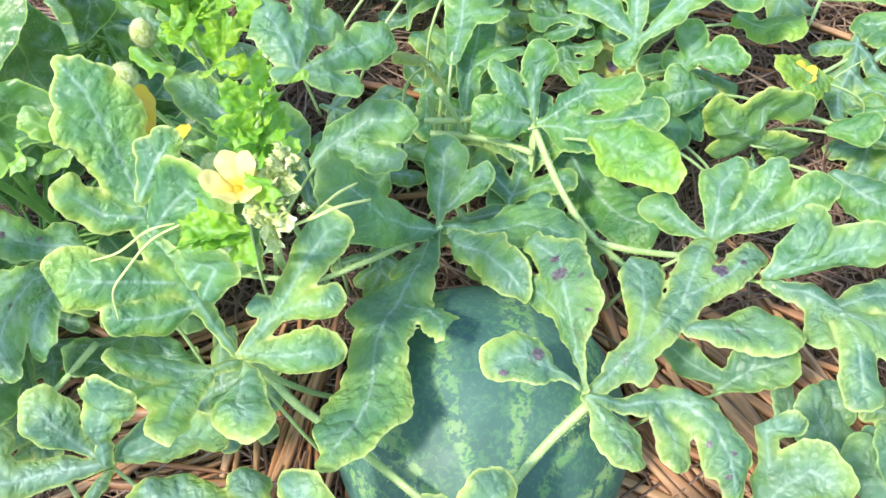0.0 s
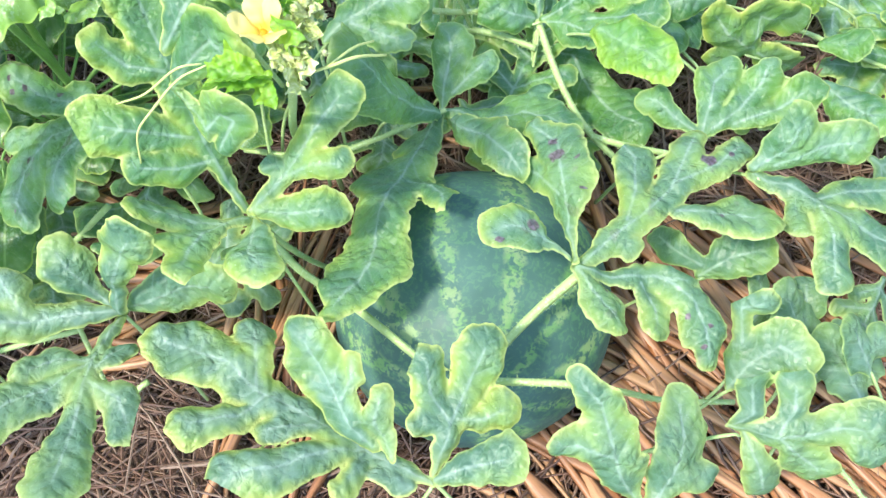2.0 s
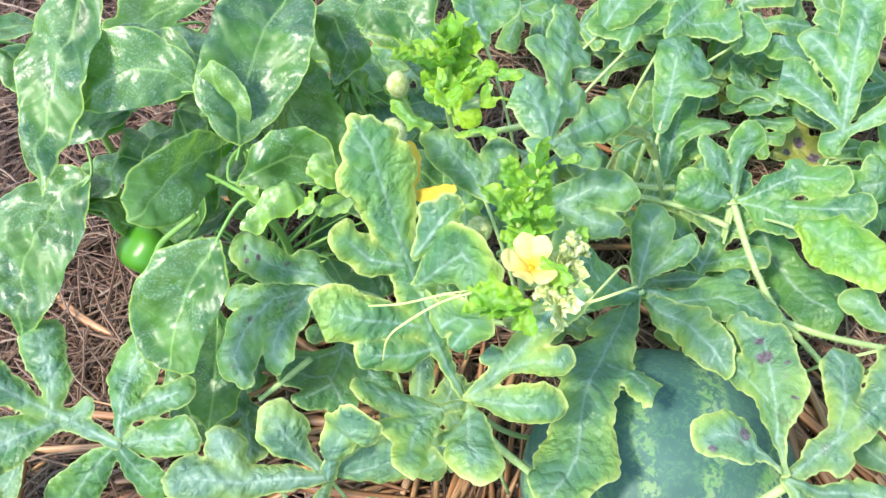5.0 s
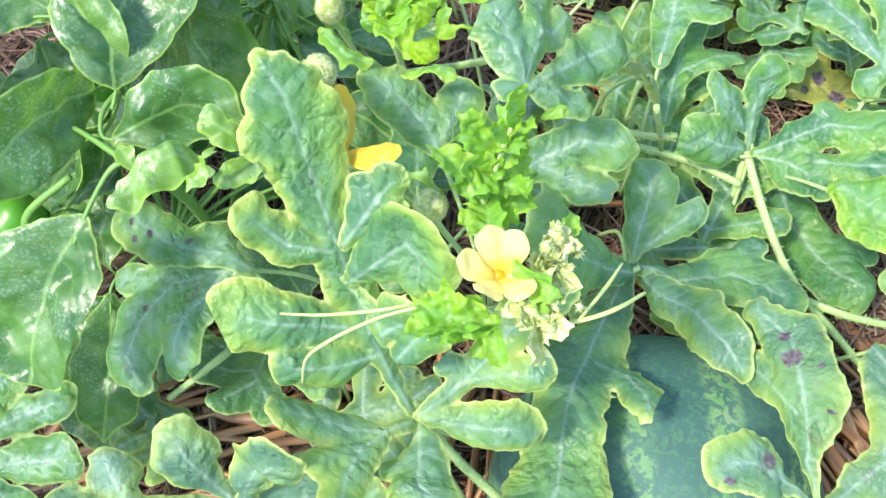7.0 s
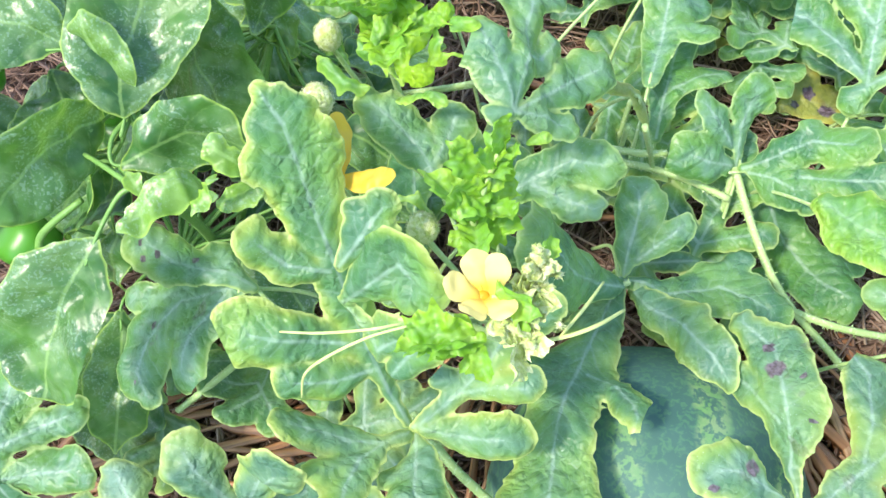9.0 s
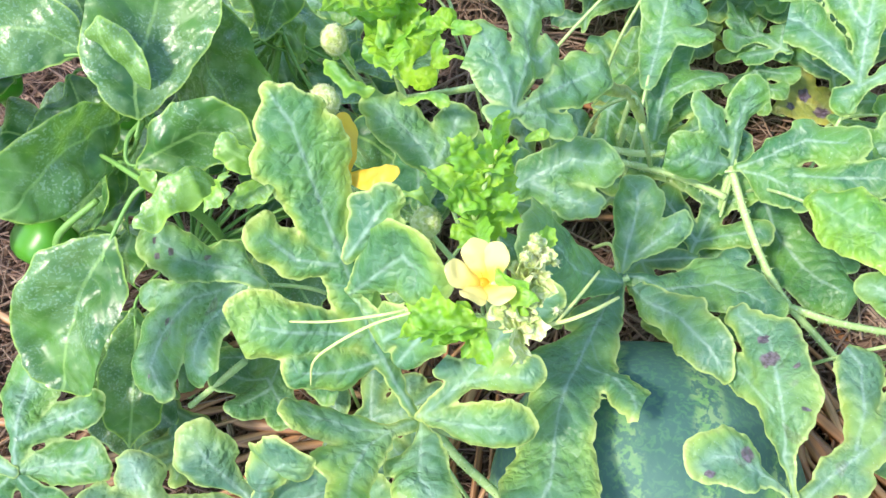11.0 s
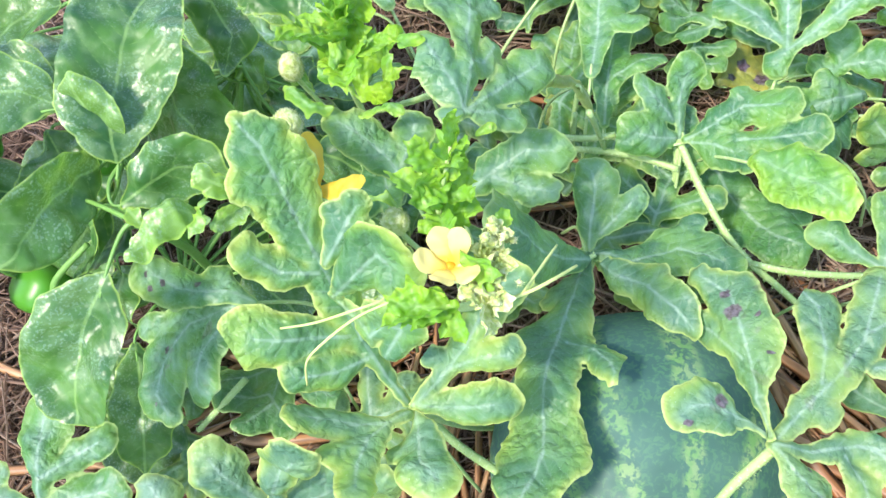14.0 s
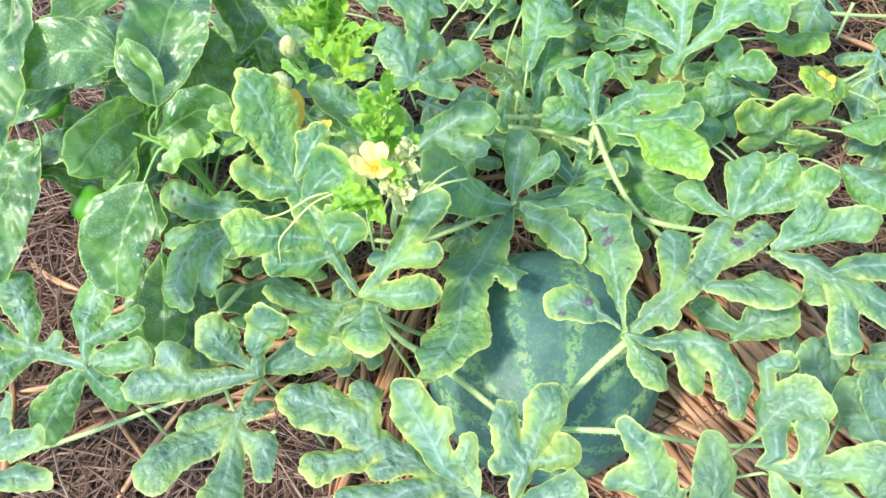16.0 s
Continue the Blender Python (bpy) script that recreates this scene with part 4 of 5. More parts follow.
melon_leaf(vines[1], (0.069, 0.494, 0.1), (0.0, -0.0, 168.1), [(0, 0, 7, 35, 0, 19), (0, 0, 8, -5, 23, 22, -26, 26, 27)], seed=78, yellow=.1)
melon_leaf(vines[2], (0.102, 0.529, 0.11), (0.0, 4.3, -42.8), [(0, 0, 5, 30, 13, 20, 76, 6, 25, 112, -2, 27, 133, 0, 16), (86, -15, 13, 77, -37, 14), (87, 17, 11, 110, 31, 17)], seed=57, yellow=.05)
melon_leaf(vines[2], (0.225, 0.52, 0.14), (0.0, -0.0, 160.6), [(0, 0, 8, 14, 10, 25, 34, 0, 19)], seed=12, yellow=.1)
melon_leaf(vines[2], (0.359, 0.209, 0.1), (0.0, -18.6, 126.2), [(0, 0, 7, 29, 2, 27, 63, 0, 18)], seed=21, yellow=.05)
melon_leaf(vines[2], (0.387, 0.162, 0.1), (0.0, -18.6, 117.7), [(0, 0, 6, 37, 0, 22, 63, 0, 19), (25, 0, 13, 38, -28, 23)], seed=24, yellow=.05)
melon_leaf(vines[2], (0.299, 0.244, 0.1), (0.0, -0.0, 84.2), [(0, 0, 7, 15, -12, 15, 39, 0, 11)], seed=10, yellow=.05)
melon_leaf(vines[1], (-0.189, 0.52, 0.25), (0.0, -18.1, 105.5), [(0, 0, 3, 23, -1, 9, 47, -3, 10, 64, 0, 6), (20, -1, 5, 36, -20, 9, 49, -39, 7), (17, 0, 5, 33, 13, 7, 45, 23, 7), (7, 2, 4, 1, -13, 11)], seed=61, young=1, stalk=False)
melon_leaf(vines[1], (-0.234, 0.535, 0.24), (0.0, -23.5, 160.4), [(0, 0, 4, 16, -2, 10, 25, 0, 7)], seed=58, young=.6, stalk=False)
melon_leaf(vines[1], (-0.178, 0.664, 0.2), (0.0, -0.0, 110.0), [(0, 0, 7, 39, 7, 19, 77, 0, 25), (19, 3, 10, 41, -29, 18)], seed=87, yellow=.1)
melon_leaf(vines[1], (-0.029, 0.69, 0.18), (0.0, -0.0, 62.1), [(0, 0, 6, 35, 7, 19, 63, 0, 22), (16, 2, 11, 15, 35, 20)], seed=94, yellow=.2)
melon_leaf(vines[2], (0.016, 0.715, 0.18), (0.0, -0.0, 56.9), [(0, 0, 6, 36, 1, 18, 69, 0, 24), (28, 4, 12, 59, -33, 19, 49, -49, 13)], seed=9, yellow=.3)
melon_leaf(vines[2], (0.013, 0.595, 0.18), (0.0, 5.7, 82.1), [(0, 0, 6, 50, -3, 16, 100, 0, 24), (69, 1, 12, 96, -22, 19), (60, -5, 9, 60, -35, 15)], seed=85, yellow=.1)
melon_leaf(vines[2], (0.145, 0.737, 0.15), (0.0, -40.1, -66.7), [(0, 0, 10, -18, 8, 31, 31, 0, 17)], seed=56, yellow=.1)
melon_leaf(vines[2], (0.091, 0.73, 0.16), (0.0, -33.2, 7.8), [(0, 0, 7, 9, 19, 20, 18, 0, 18)], seed=53, yellow=.15)
melon_leaf(vines[1], (-0.059, 0.709, 0.18), (-0.0, -18.8, 53.2), [(0, 0, 6, 30, -1, 24, 62, 0, 24)], seed=5, yellow=.2)
melon_leaf(vines[2], (0.227, 0.556, 0.12), (0.0, -0.0, 122.9), [(0, 0, 5, 19, 3, 25, 35, 0, 22), (3, 6, 12, -16, 3, 20)], seed=76, yellow=.1)
melon_leaf(vines[2], (0.351, 0.193, 0.1), (0.0, -0.0, 51.5), [(0, 0, 5, 28, -1, 20, 49, 0, 15)], seed=6, yellow=.05)
melon_leaf(vines[2], (0.341, 0.235, 0.1), (0.0, -0.0, 76.6), [(0, 0, 5, 29, -2, 19, 46, 0, 12)], seed=12, yellow=.05)
melon_leaf(vines[2], (0.397, 0.189, 0.12), (0.0, -24.6, 131.0), [(0, 0, 4, 26, 2, 19, 48, 0, 16), (19, 1, 9, 20, -23, 17)], seed=23, yellow=.1)
melon_leaf(vines[3], (-0.594, 0.144, 0.06), (0.0, -27.6, 67.3), [(0, 0, 7, 23, -3, 16, 43, 0, 8)], seed=31, yellow=.1)
melon_leaf(vines[3], (-0.516, 0.092, 0.2), (0.0, -17.1, 10.9), [(0, 0, 5, 39, 1, 17, 68, 0, 14), (14, -2, 8, 20, 22, 13)], seed=88, yellow=.4)
melon_leaf(vines[3], (-0.505, 0.067, 0.2), (0.0, -15.9, 0.6), [(0, 0, 5, 39, 3, 15, 73, 0, 10), (3, -5, 8, 17, -20, 14)], seed=39, yellow=.4)
melon_leaf(vines[3], (-0.611, 0.173, 0.18), (0.0, -12.8, -30.1), [(0, 0, 7, 48, 1, 26, 90, 0, 19)], seed=2, yellow=.4)
melon_leaf(vines[1], (-0.177, 0.46, 0.33), (-0.0, -42.6, 110.2), [(0, 0, 2, 16, 8, 5, 32, 7, 6, 44, 0, 4), (25, 7, 3, 37, 10, 3, 46, 9, 2), (27, 2, 3, 35, -11, 4, 41, -17, 3), (14, 10, 3, 26, 19, 3, 38, 24, 3)], seed=15, young=.8, stalk=False)
melon_leaf(vines[1], (-0.164, 0.478, 0.34), (0.0, -30.1, 32.4), [(0, 0, 2, 14, 4, 3, 27, 5, 5, 40, 0, 3), (2, -1, 2, 15, -9, 4, 22, -14, 2), (13, 4, 2, 19, 15, 3)], seed=95, young=.8, stalk=False)
melon_leaf(vines[1], (-0.18, 0.457, 0.33), (0.0, -22.3, -22.6), [(0, 0, 3, 19, 4, 7, 39, 0, 1)], seed=63, young=.7, stalk=False)
melon_leaf(vines[1], (-0.201, 0.462, 0.32), (-0.0, -15.0, 152.7), [(0, 0, 2, 14, 7, 5, 32, 1, 4, 39, 0, 2)], seed=35, young=.7, stalk=False)
melon_leaf(vines[1], (-0.117, 0.368, 0.385), (-0.0, -37.9, 35.8), [(0, 0, 2, 14, 5, 3, 30, 3, 3, 41, 0, 1)], seed=76, young=.8, stalk=False)
melon_leaf(vines[1], (-0.143, 0.36, 0.36), (0.0, -25.7, -178.9), [(0, 0, 2, 10, -4, 4, 23, 0, 1)], seed=64, young=.6, stalk=False)
melon_leaf(vines[1], (-0.114, 0.288, 0.44), (-0.0, -0.0, -32.0), [(0, 0, 1, 12, 2, 2, 27, 1, 2, 35, 0, 1)], seed=3, young=.9, stalk=False)
melon_leaf(vines[1], (-0.116, 0.449, 0.22), (0.0, 15.3, 117.4), [(0, 0, 4, 43, -2, 19, 76, 0, 18)], seed=59, yellow=.3)
melon_leaf(vines[1], (-0.167, 0.423, 0.22), (0.0, 7.6, 100.8), [(0, 0, 3, 45, -1, 20, 75, 0, 17), (33, -4, 12, 22, 25, 17)], seed=38, yellow=.1)
melon_leaf(vines[1], (-0.008, 0.539, 0.24), (0.0, 58.7, -22.5), [(0, 0, 3, 16, 4, 8, 36, 2, 7, 47, 0, 2), (5, 2, 5, -24, -22, 6)], seed=67, yellow=1.2, wither=.55)
melon_leaf(vines[1], (-0.287, 0.608, 0.2), (0.0, -0.0, 156.5), [(0, 0, 3, 24, 3, 12, 44, 0, 12), (15, 6, 7, 15, 28, 8)], seed=64, yellow=.1)
melon_leaf(vines[1], (-0.242, 0.729, 0.12), (0.0, 20.2, -165.4), [(0, 0, 6, 27, -7, 31, 58, 0, 28)], seed=73, yellow=.1)
melon_leaf(vines[2], (0.167, 0.665, 0.05), (0.0, -0.0, -3.8), [(0, 0, 5, 21, 18, 18, 49, 20, 23, 63, 0, 12), (21, 18, 10, 26, 42, 15)], seed=31, yellow=1, wither=.9, marks=[(29, 26, 7.4), (49, 10, 8.6), (16, 10, 4.9)])
melon_leaf(vines[1], (-0.021, 0.607, 0.06), (0.0, -0.0, 54.7), [(0, 0, 5, 24, 2, 14, 44, 0, 9)], seed=37, yellow=1, wither=.7)
melon_leaf(vines[2], (0.096, 0.745, 0.04), (0.0, -12.3, 2.7), [(0, 0, 6, 24, 15, 19, 47, 0, 15), (17, 17, 10, 10, 43, 13)], seed=28, yellow=1, wither=.9, marks=[(20, 11, 6.6), (36, 17, 5.0)])
pepper_leaf(pepper_plants[1], (-0.355, 0.434, 0.335), (-0.0, -23.0, 129.5), (0, 0, 4, 19, 6, 17, 41, 7, 16, 64, 0, 3), node=1, seed=49, young=.5)
pepper_leaf(pepper_plants[1], (-0.45, 0.421, 0.28), (-0.0, 23.0, 178.8), (0, 0, 5, 22, 4, 30, 47, 12, 27, 77, 0, 5), node=2, seed=78)
pepper_leaf(pepper_plants[1], (-0.392, 0.451, 0.35), (0.0, 10.0, -171.5), (0, 0, 6, 39, -21, 35, 70, -22, 42, 95, -8, 26, 115, 0, 5), node=1, seed=55)
pepper_leaf(pepper_plants[1], (-0.432, 0.345, 0.12), (0.0, 18.0, -72.1), (0, 0, 4, 36, 6, 31, 77, 7, 41, 110, 4, 17, 129, 0, 3), node=4, seed=74)
pepper_leaf(pepper_plants[1], (-0.502, 0.38, 0.25), (0.0, 48.4, 24.3), (0, 0, 6, 27, 9, 24, 60, 2, 18, 67, 0, 3), node=4, seed=62)
pepper_leaf(pepper_plants[2], (-0.475, 0.457, 0.3), (0.0, 20.8, -173.4), (0, 0, 5, 17, 7, 22, 41, 12, 21, 56, 0, 4), node=3, seed=66)
pepper_leaf(pepper_plants[1], (-0.336, 0.58, 0.3), (0.0, 18.2, -55.5), (0, 0, 5, 15, 20, 18, 44, 21, 16, 64, 0, 3), node=5, seed=71)
pepper_leaf(pepper_plants[1], (-0.334, 0.699, 0.2), (0.0, 9.9, -26.9), (0, 0, 7, 48, -4, 24, 100, -3, 21, 116, 0, 3), node=5, seed=43)
pepper_leaf(pepper_plants[1], (-0.35, 0.63, 0.22), (0.0, 13.7, -31.9), (0, 0, 5, 35, 3, 18, 74, 1, 15, 84, 0, 3), node=5, seed=7, young=.3)
pepper_leaf(pepper_plants[1], (-0.425, 0.457, 0.3), (-0.0, 0.0, -94.4), (0, 0, 4, 19, 14, 18, 37, 3, 17, 45, 0, 3), node=1, seed=59)
pepper_leaf(pepper_plants[2], (-0.578, 0.476, 0.34), (0.0, 12.9, -33.5), (0, 0, 4, 24, 2, 18, 45, 0, 14), node=3, seed=18)
pepper_leaf(pepper_plants[2], (-0.571, 0.442, 0.4), (0.0, 19.8, 46.0), (0, 0, 5, 19, -6, 14, 41, -4, 14, 59, 0, 3), node=3, seed=29)
pepper_leaf(pepper_plants[1], (-0.351, 0.46, 0.33), (0.0, 8.0, 154.1), (0, 0, 3, 41, -12, 18, 76, -17, 27, 114, -10, 26, 144, 0, 14), node=1, seed=25)
pepper_leaf(pepper_plants[1], (-0.281, 0.573, 0.3), (-0.0, -0.0, -16.7), (0, 0, 3, 2, 19, 18, 28, 33, 24, 58, 10, 8, 67, 0, 2), node=5, seed=51)
pepper_leaf(pepper_plants[1], (-0.309, 0.557, 0.26), (0.0, 14.2, 129.2), (0, 0, 3, 31, -7, 17, 65, -4, 15, 81, 0, 2), node=5, seed=51, young=.2)
pepper_leaf(pepper_plants[1], (-0.303, 0.547, 0.24), (0.0, 47.2, 14.7), (0, 0, 3, 16, 22, 10, 26, 9, 6, 27, 0, 2), node=5, seed=86, young=.4)
pepper_leaf(pepper_plants[1], (-0.465, 0.523, 0.1), (-0.0, 10.0, -101.5), (0, 0, 3, 44, -5, 27, 86, -3, 22, 115, 0, 2), node=4, seed=4)
pepper_leaf(pepper_plants[1], (-0.404, 0.679, 0.12), (0.0, 9.4, -38.2), (0, 0, 4, 56, -15, 27, 96, -6, 24, 123, 0, 3), node=4, seed=24)
pepper_leaf(pepper_plants[2], (-0.444, 0.582, 0.3), (0.0, -12.6, -124.8), (0, 0, 3, 12, -14, 21, 34, -16, 25, 70, -6, 17, 91, 0, 3), node=3, seed=9, young=.15)
pepper_leaf(pepper_plants[2], (-0.468, 0.6, 0.24), (0.0, 32.7, -130.6), (0, 0, 4, 24, 0, 18, 49, 0, 21, 74, 0, 3), node=3, seed=90)
pepper_leaf(pepper_plants[1], (-0.272, 0.355, 0.36), (-0.0, -9.5, -145.3), (0, 0, 2, 12, -7, 9, 29, -8, 10, 45, -4, 6, 60, 0, 1), node=2, seed=16, young=.55)
pepper_leaf(pepper_plants[1], (-0.282, 0.334, 0.37), (-0.0, -28.9, 34.4), (0, 0, 1, 12, 3, 4, 26, 2, 3, 31, 0, 1), node=2, seed=73, young=.65)
pepper_leaf(pepper_plants[1], (-0.252, 0.368, 0.365), (-0.0, -11.1, 158.2), (0, 0, 1, 11, -1, 7, 23, 1, 5, 26, 0, 1), node=2, seed=43, young=.52)
pepper_leaf(pepper_plants[1], (-0.274, 0.353, 0.35), (0.0, -7.8, 16.6), (0, 0, 2, 11, 0, 8, 26, 1, 7, 37, 0, 1), node=2, seed=13, young=.55)
pepper_leaf(pepper_plants[1], (-0.314, 0.348, 0.36), (0.0, -0.0, 133.7), (0, 0, 1, 11, 0, 3, 24, 0, 1), node=2, seed=23, young=.55)
pepper_leaf(pepper_plants[1], (-0.392, 0.403, 0.27), (-0.0, 51.8, -156.5), (0, 0, 4, 30, -4, 25, 64, -3, 18, 89, 0, 2), node=2, seed=59)
pepper_leaf(pepper_plants[1], (-0.399, 0.392, 0.2), (0.0, 63.7, -116.9), (0, 0, 3, 36, 0, 10, 71, 0, 10, 89, 0, 2), node=4, seed=19)
stem(vines[2], "leaf_stem", [(0.092, 0.530, 0.150), (0.108, 0.486, 0.140), (0.128, 0.444, 0.130), (0.150, 0.417, 0.120), (0.176, 0.396, 0.110), (0.208, 0.366, 0.100)], [0.0038, 0.0036, 0.0035, 0.0033, 0.0032, 0.003], VINE, hairs=9)
stem(vines[2], "leaf_stem", [(0.093, 0.530, 0.140), (0.092, 0.508, 0.120), (0.096, 0.490, 0.080)], [0.0034, 0.0032, 0.003], VINE, hairs=9)
stem(vines[2], "runner", [(-0.008, 0.541, 0.120), (0.026, 0.534, 0.125), (0.061, 0.523, 0.130), (0.092, 0.507, 0.135)], [0.0034, 0.0034, 0.0034, 0.0034], VINE, hairs=9)
stem(vines[2], "runner", [(-0.013, 0.535, 0.150), (0.011, 0.531, 0.155), (0.033, 0.534, 0.155)], [0.0034, 0.0032, 0.003], VINE, hairs=9)
stem(vines[2], "runner", [(0.148, 0.417, 0.120), (0.184, 0.408, 0.120), (0.227, 0.408, 0.110), (0.266, 0.411, 0.100)], [0.0034, 0.0033, 0.0031, 0.003], VINE, hairs=9)
stem(vines[2], "leaf_stem", [(0.039, 0.594, 0.130), (0.041, 0.574, 0.100), (0.043, 0.527, 0.060)], [0.0035, 0.0033, 0.003], VINE, hairs=9)
stem(vines[2], "leaf_stem", [(0.004, 0.600, 0.130), (0.001, 0.587, 0.100), (-0.003, 0.573, 0.080)], [0.0026, 0.0025, 0.0024], VINE, hairs=9)
# a green grass blade, built here as a stem and joined to the vine
stem(vines[1], "leaf_stem", [(-0.300, 0.310, 0.130), (-0.325, 0.292, 0.110), (-0.350, 0.275, 0.090)], [0.0032, 0.0029, 0.0026], VINE, hairs=9)
stem(vines[2], "leaf_stem", [(0.118, 0.229, 0.215), (0.088, 0.204, 0.2), (0.06, 0.174, 0.193), (0.041, 0.152, 0.187)], [0.0044, 0.004, 0.0037, 0.0033], VINE, hairs=9)
stem(vines[2], "runner", [(0.054, 0.145, 0.19), (0.109, 0.143, 0.2), (0.155, 0.148, 0.17), (0.206, 0.153, 0.13), (0.273, 0.163, 0.1)], [0.0032, 0.003, 0.0028, 0.0026, 0.0024], VINE, hairs=9)
stem(vines[1], "runner", [(-0.152, 0.287, 0.14), (-0.116, 0.251, 0.14), (-0.071, 0.214, 0.17), (-0.013, 0.166, 0.188), (0.029, 0.131, 0.18)], [0.004, 0.0037, 0.0035, 0.0033, 0.003], VINE, hairs=9)
stem(vines[2], "runner", [(0.361, 0.801, 0.05), (0.408, 0.779, 0.06), (0.472, 0.782, 0.05), (0.559, 0.789, 0.04)], [0.0032, 0.0029, 0.0027, 0.0024], VINE, hairs=9)
stem(vines[2], "runner", [(0.374, 0.597, 0.08), (0.418, 0.588, 0.07), (0.461, 0.574, 0.06), (0.517, 0.561, 0.05)], [0.003, 0.0027, 0.0025, 0.0023], VINE, hairs=9)
stem(vines[2], "runner", [(0.334, 0.61, 0.08), (0.396, 0.64, 0.07), (0.485, 0.699, 0.06)], [0.0026, 0.0023, 0.0019], VINE, hairs=9)
stem(vines[3], "runner", [(-0.557, 0.131, 0.04), (-0.508, 0.143, 0.05), (-0.435, 0.165, 0.07), (-0.371, 0.179, 0.1), (-0.3, 0.189, 0.13)], [0.0032, 0.003, 0.0028, 0.0026, 0.0024], VINE, hairs=9)
stem(vines[1], "leaf_stem", [(-0.191, 0.393, 0.1), (-0.115, 0.372, 0.13), (-0.067, 0.379, 0.15), (-0.036, 0.386, 0.165), (0.005, 0.405, 0.172)], [0.003, 0.0028, 0.0026, 0.0024, 0.0023], VINE, hairs=9)
stem(vines[1], "leaf_stem", [(0.002, 0.518, 0.22), (0.018, 0.53, 0.16), (0.038, 0.543, 0.08)], [0.0028, 0.0024, 0.0021], VINE, hairs=9)
stem(vines[1], "leaf_stem", [(-0.008, 0.529, 0.2), (-0.004, 0.544, 0.13), (-0.003, 0.548, 0.06)], [0.0026, 0.0023, 0.0019], VINE, hairs=9)
stem(vines[1], "runner", [(-0.123, 0.558, 0.2), (-0.159, 0.559, 0.18), (-0.209, 0.572, 0.14)], [0.0035, 0.0031, 0.0026], VINE, hairs=9)
stem(vines[1], "runner", [(-0.26, 0.168, 0.05), (-0.287, 0.151, 0.05), (-0.3, 0.19, 0.14)], [0.003, 0.0026, 0.0023], VINE, hairs=9)
stem(vines[2], "leaf_stem", [(0.438, 0.76, 0.1), (0.425, 0.732, 0.06)], [0.0024, 0.0018], VINE, hairs=9)
stem(vines[2], "leaf_stem", [(0.412, 0.075, 0.05), (0.373, 0.108, 0.08), (0.33, 0.127, 0.12)], [0.0025, 0.0022, 0.0019], VINE, hairs=9)
stem(vines[1], "leaf_stem", [(-0.146, 0.263, 0.23), (-0.13, 0.264, 0.17), (-0.101, 0.273, 0.1), (-0.066, 0.283, 0.06)], [0.003, 0.0027, 0.0025, 0.0023], VINE, hairs=9)
stem(vines[3], "vine_stem", [(-0.84, 0.73, 0.08), (-0.809, 0.637, 0.08), (-0.783, 0.551, 0.08), (-0.75, 0.463, 0.08), (-0.72, 0.354, 0.07)], [0.0036, 0.0034, 0.0032, 0.0029, 0.0027], VINE, hairs=9)
stem(vines[1], "tendril", [(-0.216, 0.275, 0.36), (-0.191, 0.271, 0.38), (-0.16, 0.264, 0.42), (-0.145, 0.269, 0.42)], [0.00063, 0.00081, 0.00081, 0.00063], TENDRIL)
stem(vines[1], "tendril", [(-0.203, 0.247, 0.33), (-0.198, 0.253, 0.36), (-0.184, 0.259, 0.38), (-0.161, 0.263, 0.41), (-0.142, 0.268, 0.42)], [0.00063, 0.00076, 0.0009, 0.00076, 0.00063], TENDRIL)
stem(vines[1], "tendril", [(-0.094, 0.267, 0.41), (-0.067, 0.272, 0.42), (-0.051, 0.28, 0.42), (-0.035, 0.297, 0.4)], [0.00084, 0.00108, 0.00108, 0.00084], TENDRIL)
stem(vines[1], "tendril", [(-0.068, 0.272, 0.42), (-0.055, 0.294, 0.41), (-0.045, 0.315, 0.39)], [0.0007, 0.001, 0.0007], TENDRIL)
stem(vines[2], "tendril", [(0.39, 0.581, 0.08), (0.412, 0.618, 0.1), (0.478, 0.678, 0.07)], [0.00056, 0.0008, 0.00056], TENDRIL)

# ---- understorey of the vines ----


def generic_lobes(rng, length):
    """Lobes of an ordinary watermelon leaf of that length in millimetres."""
    w = length * 0.13
    lobes = [(0, 0, 4, length * 0.4, rng.normal(0, 3), w * 0.8, length * 0.75, rng.normal(0, 4), w * 1.2, length * 0.95, rng.normal(0, 5), w * 0.7)]
    for at, reach in ((0.12, 0.42), (0.45, 0.45), (0.68, 0.25)):
        for side in (-1, 1):
            x, r = length * at, length * reach * rng.uniform(0.8, 1.15)
            a = math.radians(rng.uniform(48, 78))
            lobes.append((x, 0, w * 0.5, x + r * 0.6 * math.cos(a), side * r * 0.6 * math.sin(a), w * 0.8, x + r * math.cos(a), side * r * math.sin(a), w * rng.uniform(0.7, 1.0)))
    return lobes


rng = np.random.default_rng(21)
for x0, x1, y0, y1, count, vine in ((-0.15, 0.25, 0.62, 1.05, 22, 1), (0.2, 0.75, 0.55, 1.0, 26, 2), (0.42, 0.6, 0.1, 0.5, 12, 2), (-0.3, -0.12, 0.5, 0.95, 9, 1), (-0.42, -0.22, 0.24, 0.48, 9, 1), (-0.14, 0.1, 0.44, 0.62, 9, 1)):
    for _ in range(count):
        melon_leaf(vines[vine], (rng.uniform(x0, x1), rng.uniform(y0, y1), rng.uniform(0.05, 0.12)), (rng.normal(0, 9), rng.normal(0, 9), rng.uniform(0, 360)), generic_lobes(rng, rng.uniform(70, 130)), seed=int(rng.integers(900)), yellow=rng.uniform(0.05, 0.5), stalk=False)

# ---- flowers and buds ----


